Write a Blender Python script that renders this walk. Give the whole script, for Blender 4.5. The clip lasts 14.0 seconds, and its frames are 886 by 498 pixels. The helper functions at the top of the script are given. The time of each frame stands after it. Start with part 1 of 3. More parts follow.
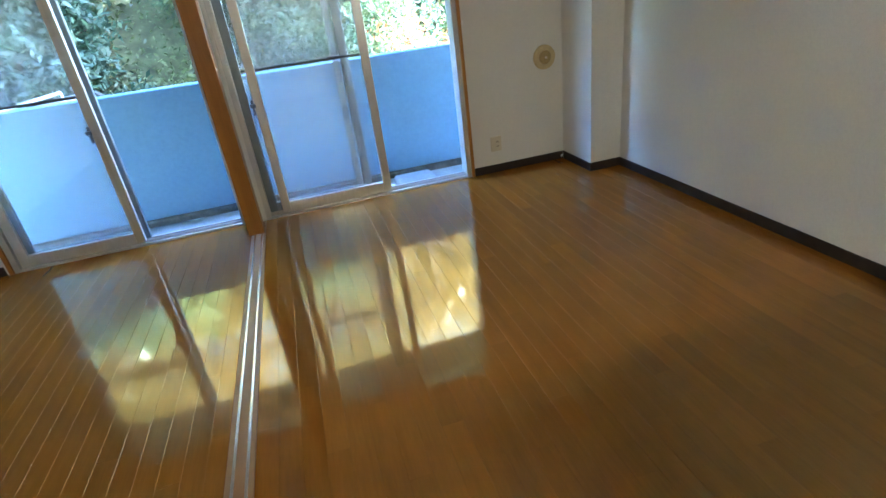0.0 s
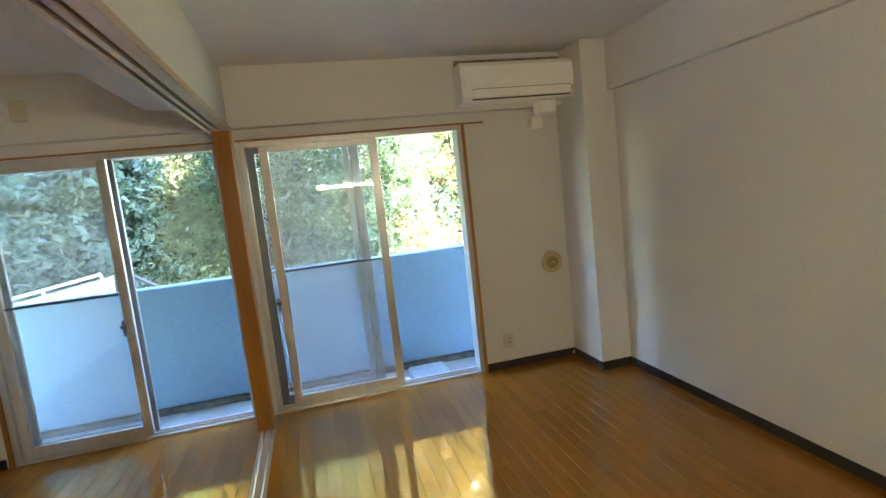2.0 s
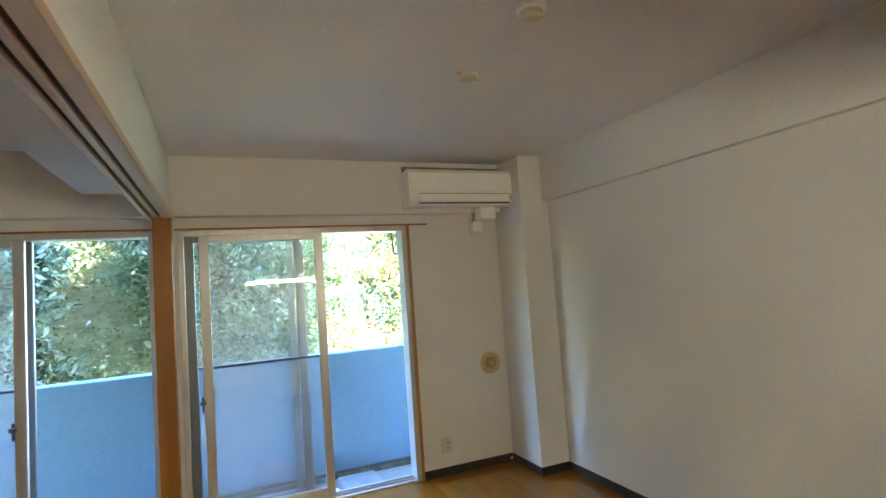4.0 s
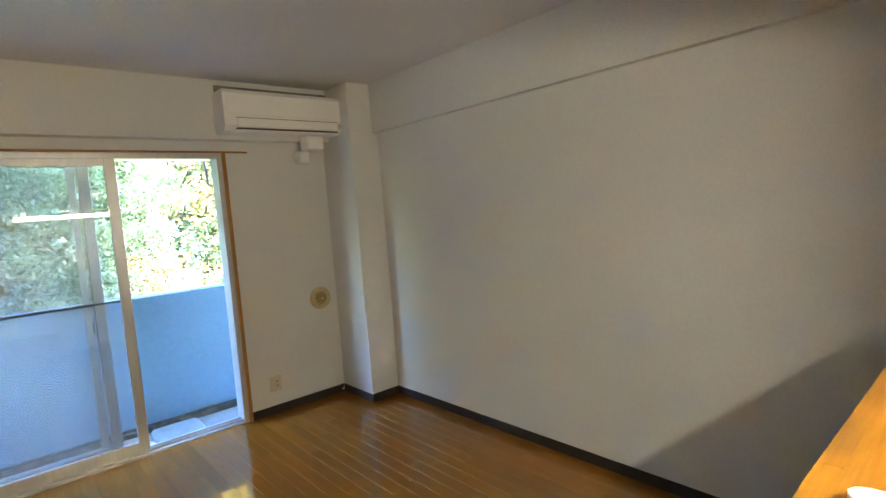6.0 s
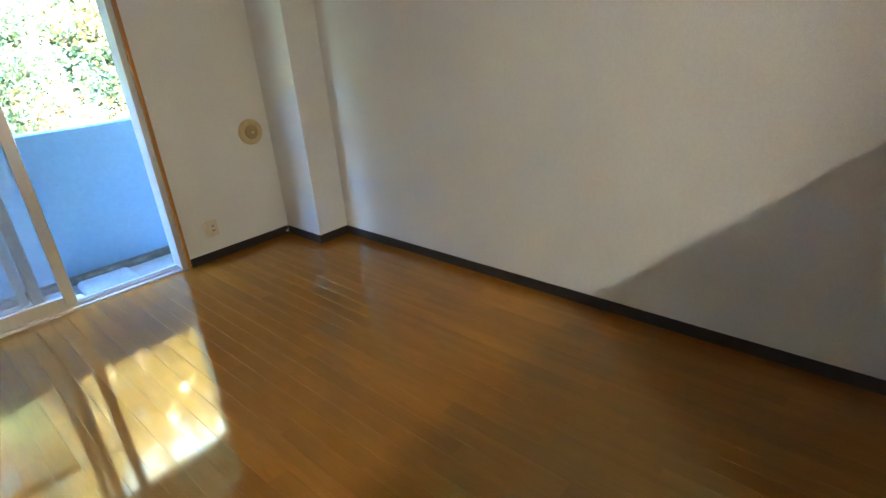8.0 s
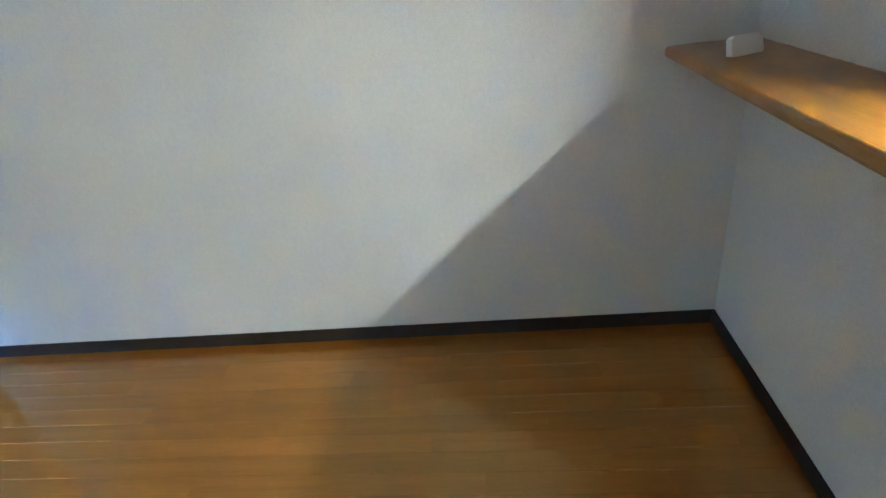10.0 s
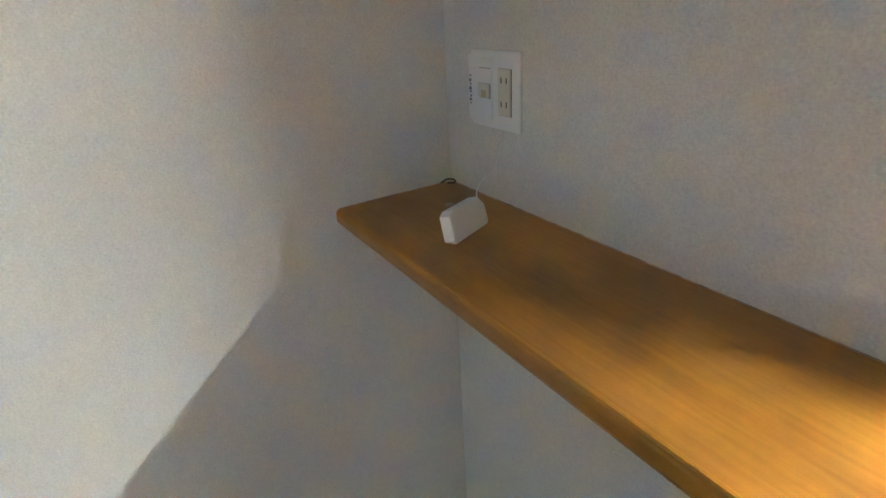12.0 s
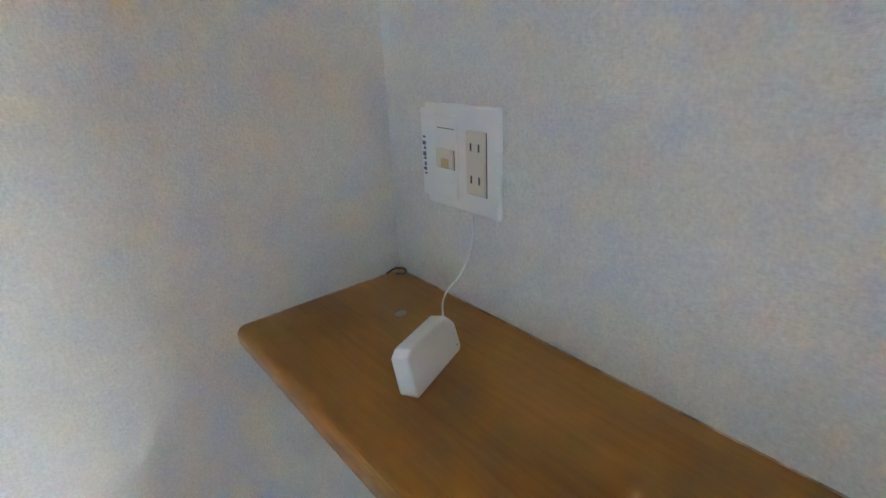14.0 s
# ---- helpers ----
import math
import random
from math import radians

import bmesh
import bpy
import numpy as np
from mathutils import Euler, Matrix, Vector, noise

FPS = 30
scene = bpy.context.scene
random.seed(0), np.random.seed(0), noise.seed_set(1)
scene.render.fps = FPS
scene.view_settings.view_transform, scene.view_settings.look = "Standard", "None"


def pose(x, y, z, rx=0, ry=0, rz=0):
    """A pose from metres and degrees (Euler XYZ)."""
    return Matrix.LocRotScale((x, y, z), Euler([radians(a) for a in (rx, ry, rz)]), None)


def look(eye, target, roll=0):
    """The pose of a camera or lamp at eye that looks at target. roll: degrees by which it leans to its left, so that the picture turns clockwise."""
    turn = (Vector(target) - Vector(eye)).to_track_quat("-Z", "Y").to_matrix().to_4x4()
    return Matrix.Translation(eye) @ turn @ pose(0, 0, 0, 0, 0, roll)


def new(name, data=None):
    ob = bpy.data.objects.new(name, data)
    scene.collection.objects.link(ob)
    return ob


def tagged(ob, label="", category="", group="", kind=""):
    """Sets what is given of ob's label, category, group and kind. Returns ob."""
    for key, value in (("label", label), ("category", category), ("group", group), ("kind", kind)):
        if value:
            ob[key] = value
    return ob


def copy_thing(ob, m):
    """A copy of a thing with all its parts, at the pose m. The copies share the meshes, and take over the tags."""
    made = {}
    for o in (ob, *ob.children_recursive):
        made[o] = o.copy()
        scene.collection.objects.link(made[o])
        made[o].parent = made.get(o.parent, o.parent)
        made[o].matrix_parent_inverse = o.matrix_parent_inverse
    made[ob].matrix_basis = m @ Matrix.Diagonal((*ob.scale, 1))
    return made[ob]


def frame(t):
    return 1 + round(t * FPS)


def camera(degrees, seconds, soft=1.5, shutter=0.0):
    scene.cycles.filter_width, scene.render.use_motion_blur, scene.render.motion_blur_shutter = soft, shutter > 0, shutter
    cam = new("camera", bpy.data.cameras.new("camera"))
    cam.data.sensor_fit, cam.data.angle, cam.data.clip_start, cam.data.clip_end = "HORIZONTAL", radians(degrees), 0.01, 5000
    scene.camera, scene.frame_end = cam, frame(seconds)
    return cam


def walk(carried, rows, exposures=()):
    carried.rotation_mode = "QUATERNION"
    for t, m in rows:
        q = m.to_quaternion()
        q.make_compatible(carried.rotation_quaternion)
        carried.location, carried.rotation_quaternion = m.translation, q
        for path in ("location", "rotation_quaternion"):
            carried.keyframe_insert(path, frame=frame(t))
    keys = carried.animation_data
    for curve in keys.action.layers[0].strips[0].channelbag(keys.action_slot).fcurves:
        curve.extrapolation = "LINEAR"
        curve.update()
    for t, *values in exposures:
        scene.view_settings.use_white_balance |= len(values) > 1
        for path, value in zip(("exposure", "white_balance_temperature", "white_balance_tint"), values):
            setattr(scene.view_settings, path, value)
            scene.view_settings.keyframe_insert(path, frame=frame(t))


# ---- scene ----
cam = camera(81.0, 14.0)
PATH = [
    (0, (-2.159, -3.623, 1.28), (-1.751, -1.874, 0.4), -7.6),
    (0.5, (-2.141, -3.644, 1.289), (-1.72, -1.826, 0.57), -7.4),
    (1, (-2.114, -3.676, 1.281), (-1.688, -1.796, 0.747), -7.2),
    (1.5, (-2.145, -3.66, 1.4), (-1.686, -1.758, 0.985), -6.6),
    (2, (-2.159, -3.682, 1.441), (-1.678, -1.755, 1.206), -6.2),
    (2.2, (-2.162, -3.697, 1.447), (-1.675, -1.763, 1.293), -6.1),
    (4.3, (-2.3, -3.672, 1.421), (-1.397, -1.893, 1.561), -3.5),
    (4.5, (-2.294, -3.671, 1.42), (-1.286, -1.947, 1.539), -3.4),
    (5, (-2.282, -3.665, 1.417), (-1.059, -2.084, 1.497), -3.2),
    (5.5, (-2.28, -3.659, 1.406), (-0.976, -2.142, 1.435), -3.6),
    (6, (-2.265, -3.624, 1.415), (-0.951, -2.126, 1.248), -4.3),
    (6.5, (-2.205, -3.618, 1.388), (-0.916, -2.139, 0.999), -4.9),
    (7, (-2.2, -3.614, 1.369), (-0.916, -2.197, 0.785), -5.0),
    (7.2, (-2.197, -3.603, 1.36), (-0.91, -2.214, 0.717), -5.0),
    (9.3, (-1.942, -2.928, 1.295), (-0.33, -2.135, 0.416), -4.0),
    (9.5, (-1.891, -2.967, 1.286), (-0.209, -2.314, 0.422), -5.3),
    (10, (-1.679, -2.933, 1.309), (0.064, -2.678, 0.362), -8.0),
    (10.5, (-1.454, -2.926, 1.323), (0.313, -3.002, 0.388), -7.7),
    (11, (-1.236, -2.950, 1.318), (0.509, -3.332, 0.419), -6.0),
    (11.5, (-1.012, -3.040, 1.345), (0.665, -3.678, 0.462), -4.8),
    (12, (-0.855, -3.137, 1.349), (0.694, -4.071, 0.496), -3.4),
    (12.5, (-0.705, -3.234, 1.356), (0.788, -4.292, 0.55), -3.1),
    (13, (-0.629, -3.263, 1.351), (0.803, -4.423, 0.573), -2.2),
    (13.5, (-0.613, -3.276, 1.35), (0.814, -4.452, 0.587), -2.3),
    (14, (-0.607, -3.282, 1.351), (0.838, -4.437, 0.59), -2.6),
]
walk(cam, [(t, look(eye, target, roll)) for t, eye, target, roll in PATH],
     exposures=[(0.0, 5.95, 4700, 10), (1.0, 5.85, 5150, 10), (2.0, 5.85, 5450, 10), (5.0, 6.0, 5050, 10), (7.2, 6.0, 5200, 12), (9.3, 6.75, 4250, 8), (10.0, 6.85, 4200, 7),
                (11.0, 6.95, 4350, 10), (12.0, 7.05, 4450, 10), (13.0, 7.4, 4200, 9), (14.0, 7.6, 4080, 9)])

# ---- daylight ----
SUN_WAY = Vector((-0.42, 0.62, -0.66)).normalized()
world = bpy.data.worlds.new("sky")
scene.world = world
world.use_nodes = True
wn = world.node_tree
sky = wn.nodes.new("ShaderNodeTexSky")
sky.sky_type = "NISHITA"
sky.sun_disc = False
sky.sun_elevation = math.asin(-SUN_WAY.z)
sky.sun_rotation = math.atan2(-SUN_WAY.x, -SUN_WAY.y)
wn.links.new(sky.outputs[0], wn.nodes["Background"].inputs[0])
wn.nodes["Background"].inputs[1].default_value = 0.15
sun_data = bpy.data.lights.new("sun", "SUN")
sun_data.energy, sun_data.angle, sun_data.color = 5.0, radians(0.5), (1.0, 0.93, 0.82)
sun = new("sun", sun_data)
sun.matrix_world = look((0, 0, 30), Vector((0, 0, 30)) + SUN_WAY)

# ---- mesh helpers ----
def block(bm, x0, x1, y0, y1, z0, z1, bevel=0.0, segments=2):
    """A box between two corners, with rounded edges if bevel is given."""
    vs = bmesh.ops.create_cube(bm, size=1.0)["verts"]
    bmesh.ops.scale(bm, vec=(x1 - x0, y1 - y0, z1 - z0), verts=vs)
    bmesh.ops.translate(bm, vec=((x0 + x1) / 2, (y0 + y1) / 2, (z0 + z1) / 2), verts=vs)
    if bevel:
        es = list({e for v in vs for e in v.link_edges})
        bmesh.ops.bevel(bm, geom=es, offset=bevel, segments=segments, profile=0.5, affect="EDGES")
    return bm


def rod(bm, a, b, r0, r1=None, sides=12):
    a, b = Vector(a), Vector(b)
    m = Matrix.Translation((a + b) / 2) @ (b - a).to_track_quat("Z", "Y").to_matrix().to_4x4()
    bmesh.ops.create_cone(bm, cap_ends=True, segments=sides, radius1=r0, radius2=r0 if r1 is None else r1, depth=(b - a).length, matrix=m)
    return bm


def lathe(bm, profile, m=None, sides=32):
    """Turns (radius, height) pairs round z."""
    m = m or Matrix()
    rings = []
    for r, h in profile:
        rings.append([bm.verts.new(m @ Vector((r * math.cos(a), r * math.sin(a), h))) for a in [2 * math.pi * i / sides for i in range(sides)]])
    for p, q in zip(rings, rings[1:]):
        for i in range(sides):
            bm.faces.new((p[i], p[(i + 1) % sides], q[(i + 1) % sides], q[i]))
    for ring, flip in ((rings[0], True), (rings[-1], False)):
        bm.faces.new(ring[::-1] if flip else ring)
    return bm


def prism(bm, outline, h0, h1, m=None, bevel=0.0):
    """An outline in x, y drawn up from h0 to h1."""
    m = m or Matrix()
    low = [bm.verts.new(m @ Vector((x, y, h0))) for x, y in outline]
    top = [bm.verts.new(m @ Vector((x, y, h1))) for x, y in outline]
    n = len(outline)
    faces = [bm.faces.new(low[::-1]), bm.faces.new(top)]
    for i in range(n):
        bm.faces.new((low[i], low[(i + 1) % n], top[(i + 1) % n], top[i]))
    if bevel:
        es = [e for f in faces for e in f.edges]
        bmesh.ops.bevel(bm, geom=es, offset=bevel, segments=3, profile=0.5, affect="EDGES")
    return bm


def mesh_of(name, bm, material, smooth=False):
    me = bpy.data.meshes.new(name)
    bmesh.ops.recalc_face_normals(bm, faces=bm.faces)
    if smooth:
        for f in bm.faces:
            f.smooth = True
    bm.to_mesh(me)
    bm.free()
    me.materials.append(material)
    return me


def part(name, bm, material, parent=None, label="", smooth=False):
    ob = new(name, mesh_of(name, bm, material, smooth))
    ob.parent = parent
    if label:
        ob["label"] = label
    return ob


def thing(name, label, category, group="", kind="", at=None):
    ob = tagged(new(name), label, category, group, kind)
    ob.empty_display_size = 0.1
    if at:
        ob.matrix_basis = at
    return ob


def B(*a, **k):
    return block(bmesh.new(), *a, **k)


# ---- materials ----
def material(name, colour, rough=0.5, metal=0.0, grain=0.0, scale=20.0, stain=0.0, stain_scale=1.5, bump=0.0, bump_scale=200.0, coat=0.0, spec=0.5, stretch=(1, 1, 1), vary=0.0):
    """A principled material with fine grain, wide stains and relief, in object space."""
    ma = bpy.data.materials.new(name)
    ma.use_nodes = True
    nt = ma.node_tree
    p = nt.nodes["Principled BSDF"]
    p.inputs["Roughness"].default_value, p.inputs["Metallic"].default_value = rough, metal
    p.inputs["Coat Weight"].default_value, p.inputs["Specular IOR Level"].default_value = coat, spec
    co = nt.nodes.new("ShaderNodeTexCoord")
    mp = nt.nodes.new("ShaderNodeMapping")
    mp.inputs["Scale"].default_value = stretch
    nt.links.new(co.outputs["Object"], mp.inputs["Vector"])
    base = nt.nodes.new("ShaderNodeRGB")
    base.outputs[0].default_value = (*colour, 1)
    out = base.outputs[0]
    for amount, sc in ((grain, scale), (stain, stain_scale)):
        if amount:
            no = nt.nodes.new("ShaderNodeTexNoise")
            no.inputs["Scale"].default_value, no.inputs["Detail"].default_value = sc, 5
            nt.links.new(mp.outputs[0], no.inputs["Vector"])
            ra = nt.nodes.new("ShaderNodeMapRange")
            ra.inputs["From Min"].default_value, ra.inputs["From Max"].default_value = 0.3, 0.7
            ra.inputs["To Min"].default_value, ra.inputs["To Max"].default_value = 1 - amount, 1 + amount
            nt.links.new(no.outputs[0], ra.inputs["Value"])
            mu = nt.nodes.new("ShaderNodeVectorMath")
            mu.operation = "SCALE"
            nt.links.new(out, mu.inputs[0])
            nt.links.new(ra.outputs[0], mu.inputs["Scale"])
            out = mu.outputs[0]
    if vary:
        oi = nt.nodes.new("ShaderNodeObjectInfo")
        ra = nt.nodes.new("ShaderNodeMapRange")
        ra.inputs["To Min"].default_value, ra.inputs["To Max"].default_value = 1 - vary, 1 + vary
        nt.links.new(oi.outputs["Random"], ra.inputs["Value"])
        mu = nt.nodes.new("ShaderNodeVectorMath")
        mu.operation = "SCALE"
        nt.links.new(out, mu.inputs[0])
        nt.links.new(ra.outputs[0], mu.inputs["Scale"])
        out = mu.outputs[0]
    nt.links.new(out, p.inputs["Base Color"])
    if bump:
        no = nt.nodes.new("ShaderNodeTexNoise")
        no.inputs["Scale"].default_value, no.inputs["Detail"].default_value = bump_scale, 3
        nt.links.new(mp.outputs[0], no.inputs["Vector"])
        bu = nt.nodes.new("ShaderNodeBump")
        bu.inputs["Strength"].default_value, bu.inputs["Distance"].default_value = bump, 0.002
        nt.links.new(no.outputs[0], bu.inputs["Height"])
        nt.links.new(bu.outputs[0], p.inputs["Normal"])
    return ma


def wood(name, dark, light, rough=0.3, coat=0.0, along="y", ring=9.0, vary=0.12, bump=0.05, spec=0.5, varnish=(1.0, 1.0, 1.0), blotch=0.0, ior=1.5):
    """Varnished wood with long grain along one axis, each piece cut from another place."""
    ma = bpy.data.materials.new(name)
    ma.use_nodes = True
    nt = ma.node_tree
    p = nt.nodes["Principled BSDF"]
    p.inputs["Roughness"].default_value, p.inputs["Coat Weight"].default_value, p.inputs["Coat Roughness"].default_value = rough, coat, 0.06
    p.inputs["Specular IOR Level"].default_value = spec
    p.inputs["Specular Tint"].default_value = (*varnish, 1)
    p.inputs["IOR"].default_value = ior
    co = nt.nodes.new("ShaderNodeTexCoord")
    oi = nt.nodes.new("ShaderNodeObjectInfo")
    sh = nt.nodes.new("ShaderNodeVectorMath")
    sh.operation = "SCALE"
    sh.inputs[0].default_value = (7.3, 11.1, 3.7)
    nt.links.new(oi.outputs["Random"], sh.inputs["Scale"])
    ad = nt.nodes.new("ShaderNodeVectorMath")
    nt.links.new(co.outputs["Object"], ad.inputs[0])
    nt.links.new(sh.outputs[0], ad.inputs[1])
    mp = nt.nodes.new("ShaderNodeMapping")
    mp.inputs["Scale"].default_value = {"y": (1, 0.07, 1), "x": (0.07, 1, 1), "z": (1, 1, 0.07)}[along]
    nt.links.new(ad.outputs[0], mp.inputs["Vector"])
    wide = nt.nodes.new("ShaderNodeTexNoise")
    wide.inputs["Scale"].default_value, wide.inputs["Detail"].default_value, wide.inputs["Distortion"].default_value = ring, 3, 1.2
    nt.links.new(mp.outputs[0], wide.inputs["Vector"])
    fine = nt.nodes.new("ShaderNodeTexNoise")
    fine.inputs["Scale"].default_value, fine.inputs["Detail"].default_value = 160, 4
    nt.links.new(mp.outputs[0], fine.inputs["Vector"])
    mx = nt.nodes.new("ShaderNodeMix")
    mx.data_type = "FLOAT"
    mx.inputs[0].default_value = 0.35
    nt.links.new(wide.outputs[0], mx.inputs[2])
    nt.links.new(fine.outputs[0], mx.inputs[3])
    cr = nt.nodes.new("ShaderNodeValToRGB")
    cr.color_ramp.elements[0].position, cr.color_ramp.elements[1].position = 0.32, 0.68
    cr.color_ramp.elements[0].color, cr.color_ramp.elements[1].color = (*dark, 1), (*light, 1)
    nt.links.new(mx.outputs[0], cr.inputs[0])
    ra = nt.nodes.new("ShaderNodeMapRange")
    ra.inputs["To Min"].default_value, ra.inputs["To Max"].default_value = 1 - vary, 1 + vary
    nt.links.new(oi.outputs["Random"], ra.inputs["Value"])
    mu = nt.nodes.new("ShaderNodeVectorMath")
    mu.operation = "SCALE"
    nt.links.new(cr.outputs[0], mu.inputs[0])
    nt.links.new(ra.outputs[0], mu.inputs["Scale"])
    last = mu
    if blotch:  # hand marks and uneven varnish
        bl = nt.nodes.new("ShaderNodeTexNoise")
        bl.inputs["Scale"].default_value, bl.inputs["Detail"].default_value = 7, 5
        nt.links.new(co.outputs["Object"], bl.inputs["Vector"])
        br = nt.nodes.new("ShaderNodeMapRange")
        br.inputs["From Min"].default_value, br.inputs["From Max"].default_value = 0.36, 0.62
        br.inputs["To Min"].default_value, br.inputs["To Max"].default_value = 1 - blotch, 1 + 0.3 * blotch
        nt.links.new(bl.outputs[0], br.inputs["Value"])
        last = nt.nodes.new("ShaderNodeVectorMath")
        last.operation = "SCALE"
        nt.links.new(mu.outputs[0], last.inputs[0])
        nt.links.new(br.outputs[0], last.inputs["Scale"])
    nt.links.new(last.outputs[0], p.inputs["Base Color"])
    bu = nt.nodes.new("ShaderNodeBump")
    bu.inputs["Strength"].default_value, bu.inputs["Distance"].default_value = bump, 0.001
    nt.links.new(mx.outputs[0], bu.inputs["Height"])
    nt.links.new(bu.outputs[0], p.inputs["Normal"])
    return ma


def wallpaper(name, colour):
    """White vinyl wallpaper with a coarse woven relief."""
    ma = material(name, colour, rough=0.75, stain=0.03, stain_scale=0.9, grain=0.03, scale=60, spec=0.25)
    nt = ma.node_tree
    p = nt.nodes["Principled BSDF"]
    co = next(n for n in nt.nodes if n.type == "TEX_COORD")
    total = None
    for stretch in ((170, 170, 400), (350, 350, 230)):
        mp = nt.nodes.new("ShaderNodeMapping")
        mp.inputs["Scale"].default_value = stretch
        nt.links.new(co.outputs["Object"], mp.inputs["Vector"])
        no = nt.nodes.new("ShaderNodeTexNoise")
        no.inputs["Scale"].default_value, no.inputs["Detail"].default_value = 1.0, 3
        nt.links.new(mp.outputs[0], no.inputs["Vector"])
        if total is None:
            total = no.outputs[0]
        else:
            ad = nt.nodes.new("ShaderNodeMath")
            nt.links.new(total, ad.inputs[0])
            nt.links.new(no.outputs[0], ad.inputs[1])
            total = ad.outputs[0]
    bu = nt.nodes.new("ShaderNodeBump")
    bu.inputs["Strength"].default_value, bu.inputs["Distance"].default_value = 0.45, 0.003
    nt.links.new(total, bu.inputs["Height"])
    nt.links.new(bu.outputs[0], p.inputs["Normal"])
    weave = nt.nodes.new("ShaderNodeMapRange")
    weave.inputs["From Min"].default_value, weave.inputs["From Max"].default_value = 0.6, 1.4
    weave.inputs["To Min"].default_value, weave.inputs["To Max"].default_value = 0.84, 1.10
    nt.links.new(total, weave.inputs["Value"])
    mu = nt.nodes.new("ShaderNodeVectorMath")
    mu.operation = "SCALE"
    nt.links.new(p.inputs["Base Color"].links[0].from_socket, mu.inputs[0])
    nt.links.new(weave.outputs[0], mu.inputs["Scale"])
    nt.links.new(mu.outputs[0], p.inputs["Base Color"])
    return ma


def glass(name, tint, haze):
    """Clear pane with a thin film of dust."""
    ma = bpy.data.materials.new(name)
    ma.use_nodes = True
    nt = ma.node_tree
    p = nt.nodes["Principled BSDF"]
    p.inputs["Base Color"].default_value = (*tint, 1)
    p.inputs["Roughness"].default_value, p.inputs["Transmission Weight"].default_value, p.inputs["IOR"].default_value = 0.0, 1.0, 1.45
    dust = nt.nodes.new("ShaderNodeBsdfDiffuse")
    dust.inputs[0].default_value = (0.85, 0.86, 0.86, 1)
    veil = nt.nodes.new("ShaderNodeBsdfTranslucent")
    veil.inputs[0].default_value = (0.85, 0.86, 0.86, 1)
    both = nt.nodes.new("ShaderNodeMixShader")
    nt.links.new(dust.outputs[0], both.inputs[1])
    nt.links.new(veil.outputs[0], both.inputs[2])
    mi = nt.nodes.new("ShaderNodeMixShader")
    mi.inputs[0].default_value = haze
    nt.links.new(p.outputs[0], mi.inputs[1])
    nt.links.new(both.outputs[0], mi.inputs[2])
    nt.links.new(mi.outputs[0], nt.nodes["Material Output"].inputs["Surface"])
    return ma


def leaf(name, colour, back):
    """Leaves: waxy face, light shining through, each another green."""
    ma = bpy.data.materials.new(name)
    ma.use_nodes = True
    nt = ma.node_tree
    p = nt.nodes["Principled BSDF"]
    p.inputs["Roughness"].default_value = 0.26
    ge = nt.nodes.new("ShaderNodeNewGeometry")
    cr = nt.nodes.new("ShaderNodeValToRGB")
    cr.color_ramp.elements[0].color = (colour[0] * 0.55, colour[1] * 0.55, colour[2] * 0.6, 1)
    cr.color_ramp.elements[1].color = (colour[0] * 1.7, colour[1] * 1.5, colour[2] * 1.3, 1)
    nt.links.new(ge.outputs["Random Per Island"], cr.inputs[0])
    nt.links.new(cr.outputs[0], p.inputs["Base Color"])
    tr = nt.nodes.new("ShaderNodeBsdfTranslucent")
    tr.inputs[0].default_value = (*back, 1)
    mi = nt.nodes.new("ShaderNodeMixShader")
    mi.inputs[0].default_value = 0.35
    nt.links.new(p.outputs[0], mi.inputs[1])
    nt.links.new(tr.outputs[0], mi.inputs[2])
    nt.links.new(mi.outputs[0], nt.nodes["Material Output"].inputs["Surface"])
    return ma


M_WALL = wallpaper("wallpaper", (0.71, 0.685, 0.63))
M_CEIL = wallpaper("ceiling_paper", (0.74, 0.72, 0.69))
M_FLOOR = wood("floor_wood", (0.235, 0.084, 0.005), (0.315, 0.119, 0.008), rough=0.065, vary=0.09, bump=0.004, spec=1.0, varnish=(1.0, 0.80, 0.30), ior=1.8)
M_GROOVE = material("groove", (0.20, 0.08, 0.010), rough=0.3, grain=0.1)
M_BASE = material("baseboard_vinyl", (0.035, 0.026, 0.02), rough=0.6, spec=0.25, grain=0.15, scale=30)
M_POST = wood("post_wood", (0.27, 0.108, 0.008), (0.38, 0.165, 0.014), rough=0.35, along="z")
M_LINTEL = wood("lintel_wood", (0.40, 0.27, 0.15), (0.55, 0.40, 0.25), rough=0.4, along="y")
M_DARKGAP = material("groove_dark", (0.06, 0.04, 0.025), rough=0.7)
M_COUNTER = wood("counter_wood", (0.235, 0.100, 0.003), (0.43, 0.203, 0.009), rough=0.30, coat=0.15, along="x", ring=5, blotch=0.28)
M_LIP = wood("lipping_wood", (0.27, 0.112, 0.005), (0.42, 0.190, 0.010), rough=0.30, coat=0.15, along="x", ring=5, blotch=0.22)
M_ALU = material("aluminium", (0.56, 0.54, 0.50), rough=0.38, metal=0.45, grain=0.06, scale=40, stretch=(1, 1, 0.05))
# Same aluminium, darker and bluer: shade of the outer sashes put into colour.
M_ALU_SHADE = material("aluminium_shaded", (0.20, 0.225, 0.24), rough=0.40, metal=0.4, grain=0.06, scale=40, stretch=(1, 1, 0.05))
M_STEEL = material("rail_steel", (0.75, 0.75, 0.75), rough=0.2, metal=1.0)
M_STRIP = material("track_strip", (0.34, 0.21, 0.09), rough=0.35, grain=0.05)
M_BLACK = material("black_plastic", (0.03, 0.03, 0.032), rough=0.4, grain=0.1)
